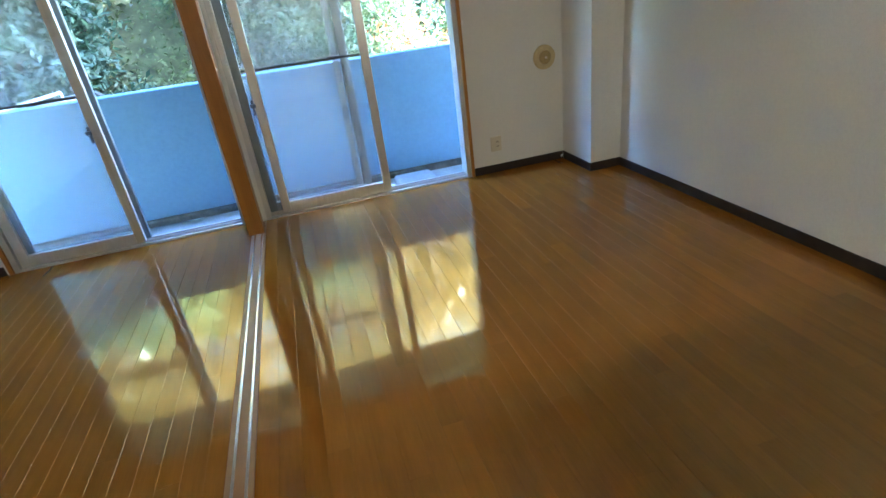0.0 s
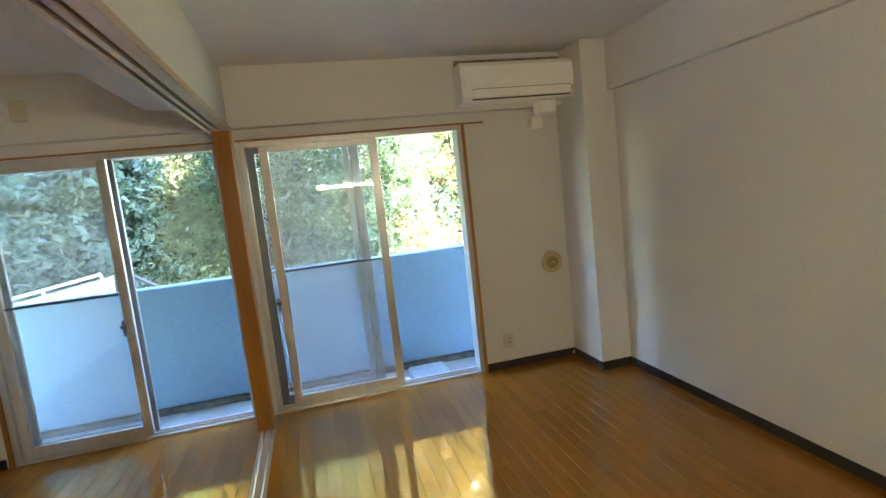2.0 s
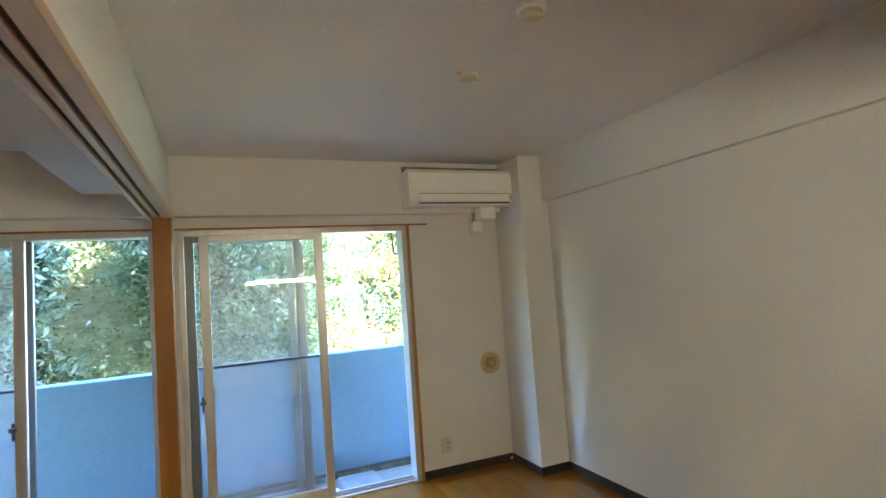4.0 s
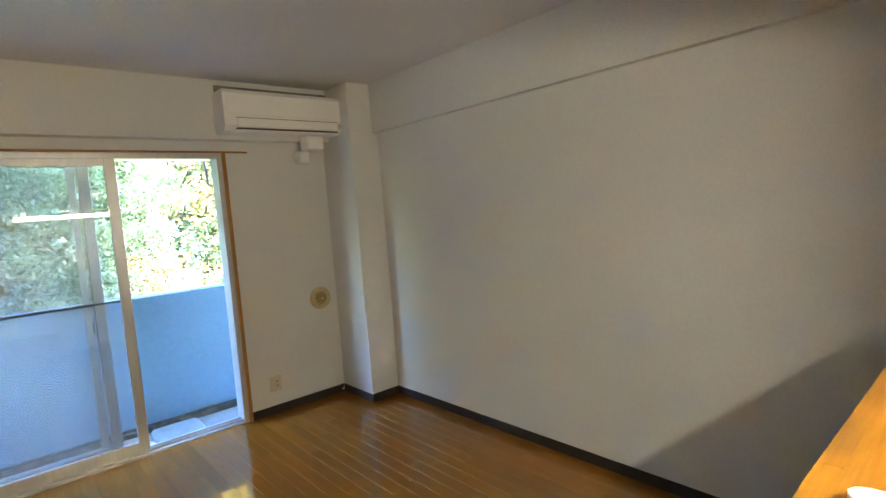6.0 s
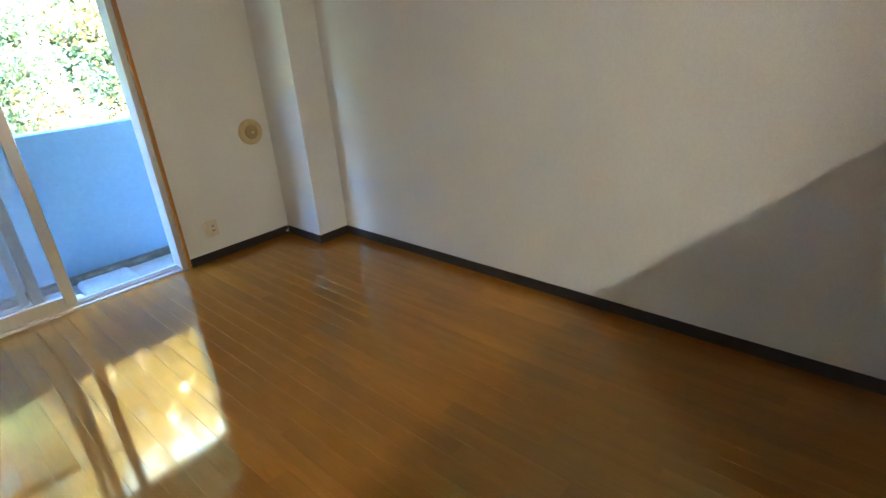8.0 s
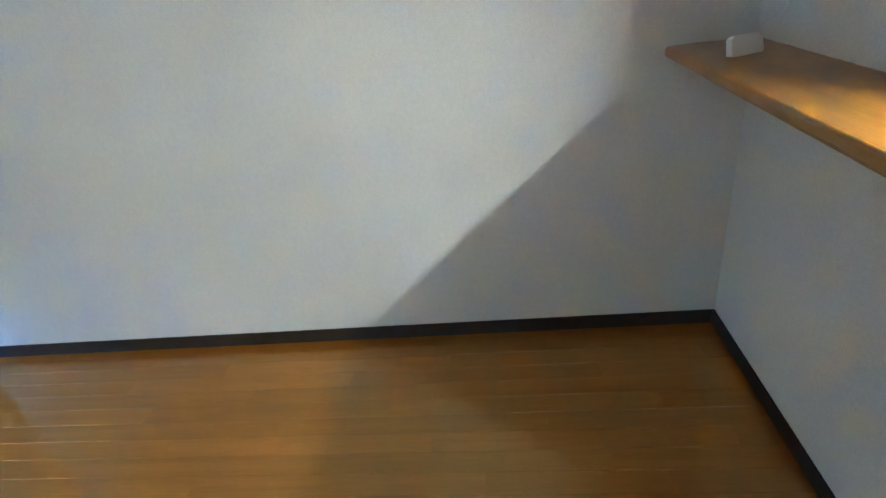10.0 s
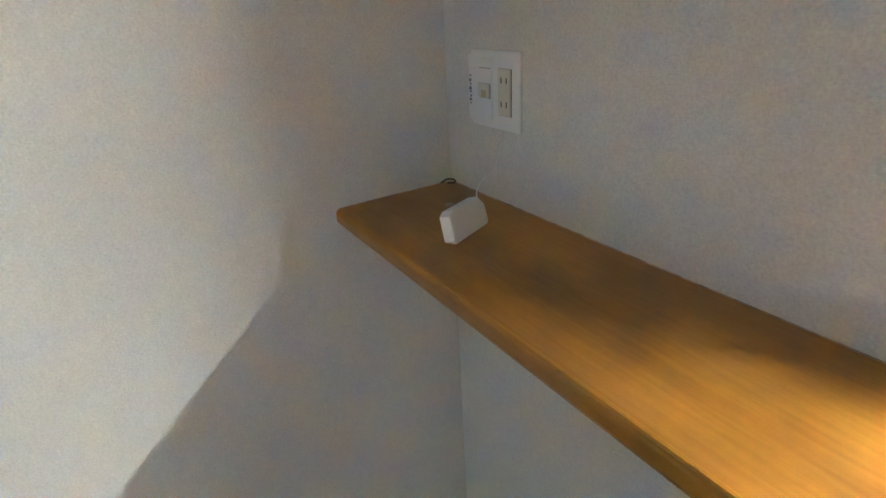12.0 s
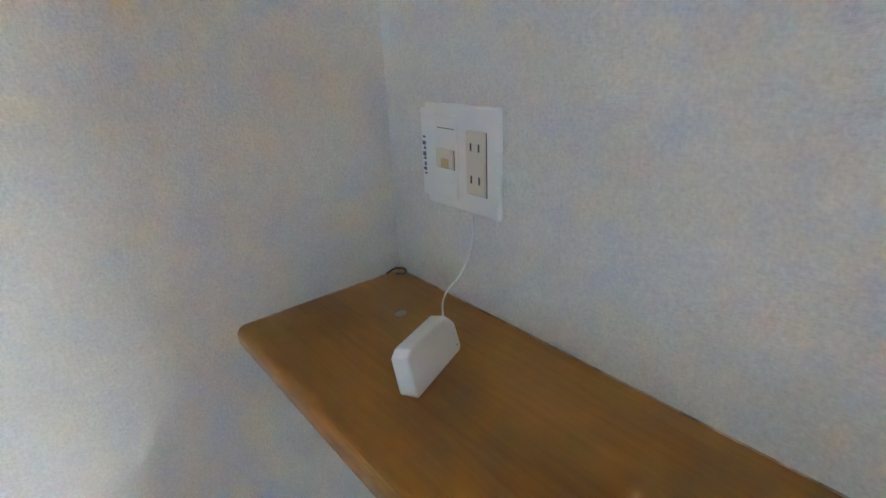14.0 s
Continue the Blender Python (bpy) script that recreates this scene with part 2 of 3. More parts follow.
M_GLASS = glass("window_glass", (0.95, 0.98, 0.99), 0.06)
# Blue of the sky-lit shade is put into the concrete's base colour.
M_PARAPET = material("blue_cast_concrete", (0.150, 0.245, 0.365), rough=0.8, grain=0.05, scale=35, stain=0.06, stain_scale=1.2, bump=0.4, bump_scale=90)
# Darker than the parapet, so that its reflection in the floor stays dark.
M_SOFFIT = material("dark_soffit", (0.12, 0.13, 0.14), rough=0.9, grain=0.12, scale=30, stain=0.2, stain_scale=2)
M_CONC = material("balcony_concrete", (0.34, 0.36, 0.38), rough=0.85, grain=0.12, scale=40, stain=0.15, stain_scale=3, bump=0.4, bump_scale=120)
M_GUTTER = material("gutter_moss", (0.09, 0.09, 0.075), rough=0.9, grain=0.4, scale=25, stain=0.4, stain_scale=5)
M_WHITE = material("white_plastic", (0.80, 0.79, 0.76), rough=0.35, grain=0.015, scale=30)
M_CREAM = material("cream_plastic", (0.58, 0.51, 0.37), rough=0.4, grain=0.03, scale=30)
M_IVORY = material("ivory_plastic", (0.68, 0.64, 0.53), rough=0.4, grain=0.03, scale=30)
M_ACWHITE = material("aged_white_plastic", (0.86, 0.83, 0.76), rough=0.35, grain=0.02, scale=10)
M_BARK = material("bark", (0.11, 0.085, 0.06), rough=0.95, grain=0.4, scale=18, bump=0.8, bump_scale=40, stretch=(1, 1, 0.3))
M_SOIL = material("hill_soil", (0.10, 0.11, 0.045), rough=0.95, grain=0.4, scale=3, stain=0.4, stain_scale=0.4, bump=0.7, bump_scale=15)
M_LEAF_DARK = leaf("leaf_evergreen", (0.090, 0.135, 0.118), (0.10, 0.18, 0.06))
M_LEAF_MID = leaf("leaf_green", (0.085, 0.125, 0.080), (0.15, 0.21, 0.075))
M_LEAF_SUN = leaf("leaf_yellow_green", (0.112, 0.092, 0.032), (0.23, 0.185, 0.060))
M_LEAF_RED = leaf("leaf_autumn", (0.30, 0.10, 0.04), (0.45, 0.14, 0.04))
M_CAULK = material("stained_caulk", (0.38, 0.29, 0.20), rough=0.7, grain=0.5, scale=60, stain=0.5, stain_scale=14)
M_GRASS = leaf("grass_blade", (0.105, 0.135, 0.070), (0.18, 0.22, 0.085))

M_VENT = material("yellowed_vent", (0.52, 0.41, 0.20), rough=0.5, grain=0.08, scale=40)
M_VENT2 = material("yellowed_vent_centre", (0.34, 0.25, 0.085), rough=0.5, grain=0.1, scale=40)
M_DARKCREAM = material("dull_cream", (0.42, 0.36, 0.27), rough=0.5, grain=0.1)
M_LABEL = material("printed_strip", (0.09, 0.11, 0.17), rough=0.5, grain=0.3, scale=350)
M_GREY = material("grey_plastic", (0.45, 0.46, 0.46), rough=0.45, grain=0.03)
M_GREYLIGHT = material("pale_grey_plastic", (0.64, 0.65, 0.66), rough=0.45, grain=0.03)
M_GREYBLUE = material("grey_blue_plastic", (0.30, 0.35, 0.45), rough=0.4, grain=0.03)
M_RED = material("red_button", (0.65, 0.12, 0.10), rough=0.4)
M_GREEN = material("green_button", (0.14, 0.45, 0.20), rough=0.4)
M_BLUE = material("blue_button", (0.10, 0.28, 0.65), rough=0.4)
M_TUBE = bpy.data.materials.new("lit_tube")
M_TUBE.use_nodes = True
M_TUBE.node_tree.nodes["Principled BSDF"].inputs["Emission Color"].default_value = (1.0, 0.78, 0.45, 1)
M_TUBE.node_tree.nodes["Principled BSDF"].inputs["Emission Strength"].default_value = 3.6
M_LCD = material("liquid_crystal", (0.20, 0.23, 0.21), rough=0.15)

# ---- plan ----
CEIL, DEPTH, WEST = 2.336, -3.682, -4.60      # ceiling, pass-through wall, far wall of the next room
BEAM_Y, BEAM_Z = -0.10, 1.955
POST_X0, POST_X1 = -2.66, -2.56
WIN_R, WIN_L = (-2.545, -1.012), (-4.125, -2.675)
WIN_TOP = 1.872
KITCHEN_Y = -5.7

# ---- floor, walls, ceiling ----
floor = tagged(part("floor", B(WEST, 0.0, KITCHEN_Y, 0.02, -0.16, -0.0016), M_GROOVE), "honey-brown varnished board floor with narrow grooves", "floor", kind="structure")
ceiling = tagged(part("ceiling", B(WEST - 0.1, 0.1, KITCHEN_Y, 0.15, CEIL, CEIL + 0.15), M_CEIL), "white papered ceiling", "ceiling", kind="structure")


def wall(name, label, *boxes, mat=None):
    bm = bmesh.new()
    for b in boxes:
        block(bm, *b)
    return tagged(part(name, bm, mat or M_WALL), label, "wall", kind="structure")


wall("wall_east", "long white wall with woven paper", (0.0, 0.12, KITCHEN_Y, 0.15, -0.16, CEIL))
wall("wall_window", "white papered wall round the balcony windows",
     (-1.012, 0.0, 0.0, 0.15, -0.16, BEAM_Z + 0.02), (WIN_R[0], WIN_R[1], 0.0, 0.15, WIN_TOP, BEAM_Z + 0.02),
     (WIN_L[1], WIN_R[0], 0.0, 0.15, -0.16, BEAM_Z + 0.02), (WIN_L[0], WIN_L[1], 0.0, 0.15, WIN_TOP, BEAM_Z + 0.02),
     (WEST, WIN_L[0], 0.0, 0.15, -0.16, BEAM_Z + 0.02))
wall("wall_window_beam", "papered beam above the balcony windows", (WEST, 0.0, BEAM_Y, 0.15, BEAM_Z, CEIL))
wall("wall_pillar", "white papered corner pillar", (-0.24, -0.001, -0.405, -0.001, -0.006, CEIL - 0.002))
wall("wall_east_beam", "shallow papered beam along the long wall", (-0.05, -0.001, DEPTH, -0.406, 1.985, CEIL - 0.001))
wall("wall_west", "plain white wall", (WEST - 0.12, WEST, KITCHEN_Y, 0.15, -0.16, CEIL))
wall("wall_kitchen_back", "plain white wall", (WEST, 0.0, KITCHEN_Y - 0.12, KITCHEN_Y, -0.16, CEIL))
wall("wall_pass_through", "white papered wall with a pass-through above the counter",
     (-1.71, 0.0, DEPTH - 0.12, DEPTH, -0.006, 0.992), (-0.85, 0.0, DEPTH - 0.12, DEPTH, 0.992, CEIL - 0.001),
     (-1.62, -0.85, DEPTH - 0.12, DEPTH, 2.21, CEIL - 0.001))
wall("wall_partition_head", "white wall above the sliding door track", (-2.675, -2.577, DEPTH, BEAM_Y - 0.001, 1.955, CEIL - 0.001))
wall("wall_bulkhead", "boxed-in white beam under the ceiling", (-3.03, -2.676, DEPTH, BEAM_Y - 0.001, 2.09, CEIL - 0.001))
wall("wall_stub", "narrow white wall end behind the wooden post", (-2.648, -2.572, -0.125, -0.001, -0.004, BEAM_Z - 0.001))


def baseboard(*boxes):
    bm = bmesh.new()
    for b in boxes:
        block(bm, *b, bevel=0.002, segments=1)
    return tagged(part("baseboard", bm, M_BASE), "dark brown vinyl baseboard", "baseboard", kind="structure")


baseboard((-1.0, -0.247, -0.007, -0.001, -0.004, 0.06))
baseboard((-0.247, -0.2405, -0.412, -0.007, -0.004, 0.06))
baseboard((-0.2405, -0.008, -0.412, -0.4055, -0.004, 0.06))
baseboard((-0.007, -0.001, DEPTH + 0.008, -0.4055, -0.004, 0.06))
baseboard((-1.71, -0.001, DEPTH + 0.001, DEPTH + 0.007, -0.004, 0.06))
baseboard((WEST, -4.17, -0.007, -0.001, -0.004, 0.06))

# ---- sliding door track, post and lintel ----
post = tagged(part("door_post", B(POST_X0, POST_X1, -0.235, -0.126, -0.004, 1.925, bevel=0.004), M_POST), "orange-brown wooden post at the end of the door track", "post", kind="structure")
lintel = thing("lintel", "pale wooden lintel with two sliding door grooves", "lintel", kind="structure")
bm = bmesh.new()
for x0, x1, z0 in ((-2.690, -2.669, 1.925), (-2.648, -2.627, 1.925), (-2.606, -2.556, 1.925), (-2.669, -2.648, 1.943), (-2.627, -2.606, 1.943)):
    block(bm, x0, x1, DEPTH, BEAM_Y - 0.002, z0, 1.955)
part("rail", bm, M_LINTEL, lintel)
bm = bmesh.new()
for x0 in (-2.669, -2.627):
    block(bm, x0 + 0.001, x0 + 0.020, DEPTH, -0.24, 1.940, 1.9428)
part("groove", bm, M_DARKGAP, lintel, "dark groove")
track = thing("floor_track", "beige floor strip with two steel door rails", "track", kind="structure")
part("strip", B(-2.642, -2.552, DEPTH, -0.237, -0.006, 0.0015, bevel=0.001, segments=1), M_STRIP, track)
for x in (-2.619, -2.575):
    part("rail", B(x - 0.006, x + 0.006, DEPTH, -0.24, -0.004, 0.004, bevel=0.0035, segments=3), M_STEEL, track, "bright steel rail")

# ---- windows ----
def sash(win, name, x0, x1, y, latch=None):
    """One glazed sash: stiles, rails, a middle bar and two panes; y is its middle."""
    d, z0, z1, bar = 0.016, 0.030, 1.842, 0.985
    s = part(name, B(x0, x0 + 0.058, y - d, y + d, z0, z1, bevel=0.004), M_ALU if y < 0.06 else M_ALU_SHADE, win)
    mat = M_ALU if y < 0.06 else M_ALU_SHADE
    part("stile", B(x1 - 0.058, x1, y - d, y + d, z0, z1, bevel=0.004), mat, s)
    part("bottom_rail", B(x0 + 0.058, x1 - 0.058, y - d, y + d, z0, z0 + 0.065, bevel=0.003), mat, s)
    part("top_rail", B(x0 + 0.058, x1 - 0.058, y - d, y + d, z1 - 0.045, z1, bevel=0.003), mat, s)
    part("middle_bar", B(x0 + 0.058, x1 - 0.058, y - 0.008, y + 0.008, bar - 0.006, bar + 0.006), M_BLACK, s, "thin dark glazing bar")
    for a, b in ((z0 + 0.062, bar - 0.005), (bar + 0.005, z1 - 0.043)):
        g = part("pane", B(x0 + 0.055, x1 - 0.055, y - 0.0025, y + 0.0025, a, b), M_GLASS, s, "clear dusty glass")
        g.visible_shadow = False
    if latch:
        bm = B(latch - 0.008, latch + 0.008, y - d - 0.02, y - d, 0.715, 0.815, bevel=0.004)
        block(bm, latch - 0.018, latch + 0.018, y - d - 0.035, y - d - 0.018, 0.765, 0.79, bevel=0.005)
        part("latch", bm, M_BLACK, s, "dark crescent latch")
    return s


def window(name, x0, x1, label, sashes):
    win = thing(name, label, "window", kind="structure")
    z0, z1 = 0.0, WIN_TOP
    bm = B(x0, x0 + 0.034, -0.004, 0.12, z0, z1, bevel=0.002)
    part("jamb", bm, M_ALU, win)
    part("jamb", B(x1 - 0.034, x1, -0.004, 0.12, z0, z1, bevel=0.002), M_ALU, win)
    part("head", B(x0 + 0.034, x1 - 0.034, -0.004, 0.12, z1 - 0.034, z1, bevel=0.002), M_ALU, win)
    bm = B(x0 + 0.034, x1 - 0.034, 0.0, 0.13, -0.10, 0.016, bevel=0.002)
    for y in (0.028, 0.075):
        block(bm, x0 + 0.034, x1 - 0.034, y - 0.002, y + 0.002, 0.016, 0.030)
    part("sill", bm, M_ALU, win, "aluminium sill with two rails")
    for args in sashes:
        sash(win, *args)
    return win


win_1 = window("window_1", *WIN_R, "aluminium sliding balcony window slid open", (("sash", -2.425, -1.632, 0.028, -2.452 + 0.02), ("sash", -2.515, -1.765, 0.075)))
window("window_2", *WIN_L, "aluminium sliding balcony window half open", (("sash", -4.085, -3.335, 0.028, -3.395), ("sash", -4.06, -3.310, 0.075)))
# The right-hand stile takes the shaded tone, the left one the lighter.
for x0, x1 in ((-1.872, -1.832), (-2.51, -2.47)):
    part("screen_stile", B(x0, x1, 0.098, 0.112, 0.03, 1.835, bevel=0.002), M_ALU_SHADE if x0 > -2.0 else M_ALU, win_1, "grey insect screen frame")
part("screen_handle", B(-1.838, -1.828, 0.085, 0.097, 0.80, 0.88, bevel=0.003), M_BLACK, win_1)
trim = thing("trim", "slim orange-brown wooden window casing", "trim", kind="structure")
part("casing", B(-1.011, -0.990, -0.022, 0.0, -0.004, 1.875, bevel=0.002), M_POST, trim)
part("casing", B(-2.56, -0.84, -0.020, 0.0, 1.876, 1.888, bevel=0.002), M_POST, trim)
part("casing", B(-4.15, -4.126, -0.022, 0.0, -0.004, 1.875, bevel=0.002), M_POST, trim)
part("casing", B(-4.2, -2.66, -0.020, 0.0, 1.876, 1.888, bevel=0.002), M_POST, trim)

# ---- counter ----
def counter_outline():
    """Straight front, an end rounded over to the kitchen side, the back let into the pass-through."""
    end = [Vector(p + (0,)) for p in ((-1.40, -3.433), (-1.52, -3.433), (-1.62, -3.438), (-1.70, -3.462), (-1.742, -3.505), (-1.756, -3.560), (-1.747, -3.64), (-1.732, -3.72))]
    pts = [(0.014, DEPTH - 0.014), (0.014, -3.431)]
    for a, p, q, b in zip([end[0] * 2 - end[1]] + end, end, end[1:], end[2:] + [end[-1] * 2 - end[-2]]):
        for i in range(5):
            t = i / 5
            c = 0.5 * (2 * p + (q - a) * t + (2 * a - 5 * p + 4 * q - b) * t * t + (3 * p - a - 3 * q + b) * t ** 3)
            pts.append((c.x, c.y))
        if q == end[-1]:
            break
    pts += [(-1.725, DEPTH - 0.14), (-0.852, DEPTH - 0.14), (-0.852, DEPTH - 0.014)]
    return pts[::-1]


counter = thing("counter", "honey-coloured wooden counter shelf with a rounded end", "counter")
part("board", prism(bmesh.new(), counter_outline(), 0.992, 1.024, bevel=0.011), M_COUNTER, counter)
lip = [(-3.463, 0.9915)] + [(-3.442 + 0.0115 * math.cos(radians(a)), (1.0032 if a < 0 else 1.0130) + 0.0115 * math.sin(radians(a))) for a in range(-90, 91, 15)] + [(-3.463, 1.0245)]
part("lipping", prism(bmesh.new(), lip, -1.44, 0.012, Matrix(((0, 0, 1, 0), (1, 0, 0, 0), (0, 1, 0, 0), (0, 0, 0, 1)))), M_LIP, counter, "lighter front lipping")
part("caulk", B(-0.848, -0.001, DEPTH + 0.0002, DEPTH + 0.0018, 1.0235, 1.0252), M_CAULK, counter, "dark dirt-stained joint along the wall")
part("caulk", B(-0.0018, -0.0002, DEPTH + 0.003, -3.455, 1.0235, 1.0250), M_CAULK, counter, "dark dirt-stained joint along the wall")

# ---- air conditioner ----
ac = thing("air_conditioner", "white wall-mounted air conditioner, slightly yellowed", "air conditioner")
bm = bmesh.new()
profile = [(-0.10, 1.985), (-0.25, 1.985), (-0.283, 2.02), (-0.29, 2.12), (-0.285, 2.222), (-0.265, 2.246), (-0.10, 2.246)]
prism(bm, [(z, y) for y, z in profile], -0.21, -1.065, Matrix(((0, 0, 1, 0), (0, 1, 0, 0), (1, 0, 0, 0), (0, 0, 0, 1))), bevel=0.006)
part("body", bm, M_ACWHITE, ac)

part("front_panel", B(-1.045, -0.232, -0.294, -0.284, 2.085, 2.220, bevel=0.004), M_ACWHITE, ac)
part("louvre", B(-0.985, -0.265, -0.294, -0.262, 2.006, 2.066, bevel=0.004), M_ACWHITE, ac)
bm = B(-0.99, -0.26, -0.2865, -0.26, 2.066, 2.074)
block(bm, -0.99, -0.26, -0.282, -0.24, 1.998, 2.005)
part("outlet_slot", bm, M_DARKGAP, ac, "dark air slot")
part("display", B(-0.262, -0.238, -0.2955, -0.285, 2.02, 2.06, bevel=0.003), M_CREAM, ac)
# Added dark strip: the shade above the casing, drawn as a thin plate.
M_AC_SHADE = material("ac_shade", (0.22, 0.18, 0.13), rough=0.9, grain=0.3, scale=25, stain=0.3, stain_scale=4)
part("shade_strip", B(-1.05, -0.242, BEAM_Y - 0.012, BEAM_Y, 2.24, 2.300, bevel=0.004), M_AC_SHADE, ac, "dark strip added for the shade above the casing")
pipe = thing("pipe_cover", "white plastic cover over the air conditioner pipes", "pipe cover")
part("elbow", B(-0.475, -0.345, -0.215, -0.09, 1.885, 1.984, bevel=0.015, segments=3), M_ACWHITE, pipe)
part("wall_cap", B(-0.485, -0.395, -0.085, 0.0, 1.80, 1.89, bevel=0.02, segments=3), M_ACWHITE, pipe)

# ---- ceiling fittings ----
ros = thing("ceiling_rosette", "cream plastic ceiling socket with a hook at each side", "ceiling socket", at=pose(-1.257, -1.675, CEIL, 180, 0, 20))
part("plate", lathe(bmesh.new(), ((0.0005, 0.0), (0.046, 0.0), (0.048, 0.012), (0.040, 0.019), (0.0005, 0.021))), M_CREAM, ros, smooth=False)
for side in (-1, 1):
    part("hook", B(side * 0.058 - 0.012, side * 0.058 + 0.012, -0.010, 0.010, 0.0, 0.012, bevel=0.003), M_CREAM, ros)
smoke = thing("smoke_detector", "round white smoke detector with a cream dome", "smoke detector", at=pose(-1.297, -2.254, CEIL, 180, 0, 0))
part("base", lathe(bmesh.new(), ((0.0005, 0.0), (0.052, 0.0), (0.053, 0.016), (0.046, 0.022), (0.0005, 0.023))), M_WHITE, smoke)
part("dome", lathe(bmesh.new(), ((0.0005, 0.023), (0.038, 0.023), (0.036, 0.036), (0.026, 0.046), (0.0005, 0.048))), M_CREAM, smoke)
part("lamp_window", B(0.034, 0.040, -0.004, 0.004, 0.022, 0.036, bevel=0.001), M_BLACK, smoke)

# ---- wall fittings ----
vent = thing("wall_vent", "round yellowed ventilation cap on the wall", "vent", at=pose(-0.382, 0.0, 0.778, 90, 0, 0))
part("ring", lathe(bmesh.new(), ((0.0005, 0.0), (0.086, 0.0), (0.084, 0.010), (0.070, 0.016), (0.052, 0.012), (0.050, 0.004), (0.0005, 0.003))), M_VENT, vent)
part("cap", lathe(bmesh.new(), ((0.0005, 0.012), (0.045, 0.012), (0.046, 0.020), (0.038, 0.027), (0.012, 0.030), (0.0005, 0.030))), M_VENT2, vent, "tan centre disc")
part("knob", lathe(bmesh.new(), ((0.0005, 0.030), (0.008, 0.030), (0.007, 0.040), (0.0005, 0.041))), M_CREAM, vent)


def socket_slots(parent, spots, w=0.0022, h=0.009):
    for x, y in spots:
        part("slot", B(x - w / 2, x + w / 2, y - h / 2, y + h / 2, 0.0, 0.0105), M_BLACK, parent)


sock = thing("wall_socket", "cream wall socket plate low on the wall", "socket", at=pose(-0.80, 0.0, 0.218, 90, 0, 0))
part("plate", B(-0.042, 0.042, -0.056, 0.056, 0.0, 0.008, bevel=0.003), M_CREAM, sock)
face = part("socket", B(-0.006, 0.026, -0.036, 0.036, 0.007, 0.010, bevel=0.001), M_CREAM, sock)
socket_slots(face, ((0.005, 0.016), (0.015, 0.016), (0.005, -0.016), (0.015, -0.016)), 0.0045, 0.012)

cover = thing("sleeve_cover", "cream plastic cover plate high on the beam", "cover plate", at=pose(-3.69, BEAM_Y, 2.136, 90, 0, 0))
part("plate", B(-0.042, 0.042, -0.062, 0.062, 0.0, 0.022, bevel=0.006), M_CREAM, cover)

clip = tagged(part("casing_clip", B(-0.988, -0.972, -0.020, -0.001, 1.07, 1.10, bevel=0.004), M_WHITE), "small white plastic clip beside the window casing", "clip")
stub = tagged(part("cable_stub", rod(bmesh.new(), (-0.262, -0.008, 0.022), (-0.268, -0.03, 0.034), 0.007), M_WHITE), "short white cable end at the baseboard", "cable")

plate = thing("multi_socket", "white wall plate with a telephone jack and double socket", "socket", at=pose(-0.152, DEPTH, 1.2165, -90, 0, 0))
# local x runs to the corner, y down
part("plate", B(-0.067, 0.060, -0.0625, 0.0625, 0.0, 0.008, bevel=0.003), M_WHITE, plate)
part("jack_frame", B(0.000, 0.042, -0.050, 0.050, 0.006, 0.0095, bevel=0.002), M_WHITE, plate)
part("flap", B(0.0605, 0.073, -0.054, 0.056, 0.0, 0.005, bevel=0.002), M_WHITE, plate, "thin clear white flap")
for k, (h, w) in enumerate(((3, 5), (6, 6), (5, 4), (7, 6), (4, 5), (6, 4), (5, 6), (3, 4))):
    y0 = -0.020 + k * 0.0066
    part("print_bar", B(0.0640, 0.0640 + w * 0.0010, y0, y0 + h * 0.0008, 0.0045, 0.0054), M_LABEL, plate, "dark blue print")
# Black lines along two edges of socket and jack stand in for shade.
part("socket_shade", B(-0.0490, -0.0170, -0.0355, 0.0378, 0.0060, 0.0084), M_BLACK, plate, "dark line for the shade at two socket edges")
part("seam", B(0.004, 0.034, -0.0345, -0.0337, 0.009, 0.0098), M_BLACK, plate)
jack = part("jack", B(0.005, 0.036, -0.010, 0.013, 0.009, 0.0125, bevel=0.001), M_IVORY, plate, "cream telephone jack")
part("jack_shade", B(0.0042, 0.0355, -0.0095, 0.0138, 0.0085, 0.0099), M_BLACK, jack, "dark line for the shade at two jack edges")
part("jack_mouth", B(0.012, 0.026, 0.001, 0.0125, 0.012, 0.0128), M_VENT, jack)
double = part("double_socket", B(-0.048, -0.017, -0.036, 0.037, 0.006, 0.011, bevel=0.0012), M_IVORY, plate, "cream double socket")
for y in (-0.018, 0.019):
    for x in (-0.039, -0.026):
        part("slot", B(x - 0.0012, x + 0.0012, y - 0.0045, y + 0.0045, 0.008, 0.0114), M_BLACK, double)

# ---- the small white unit on the counter, leaning on its cord ----
u = Vector((0.39, -0.92, 0.0)).normalized()
back = Vector((0.92, 0.39, 0.0)).normalized()
lean = radians(13)
up = (Vector((0, 0, 1)) * math.cos(lean) + back * math.sin(lean)).normalized()
depth = u.cross(up).normalized()
if depth.dot(back) < 0:
    depth = -depth
unit_pose = Matrix((u, up, depth)).transposed().to_4x4()
unit_pose.translation = Vector((-0.2675, -3.514, 1.0245))
unit = thing("wifi_unit", "small white plastic unit with a thin cord", "adapter", at=unit_pose)
outline = [(0.004, 0.0), (0.096, 0.0), (0.100, 0.006), (0.098, 0.034), (0.084, 0.049), (0.012, 0.050), (0.002, 0.044), (0.0, 0.006)]
part("case", prism(bmesh.new(), outline, 0.0, 0.021, bevel=0.003), M_WHITE, unit)
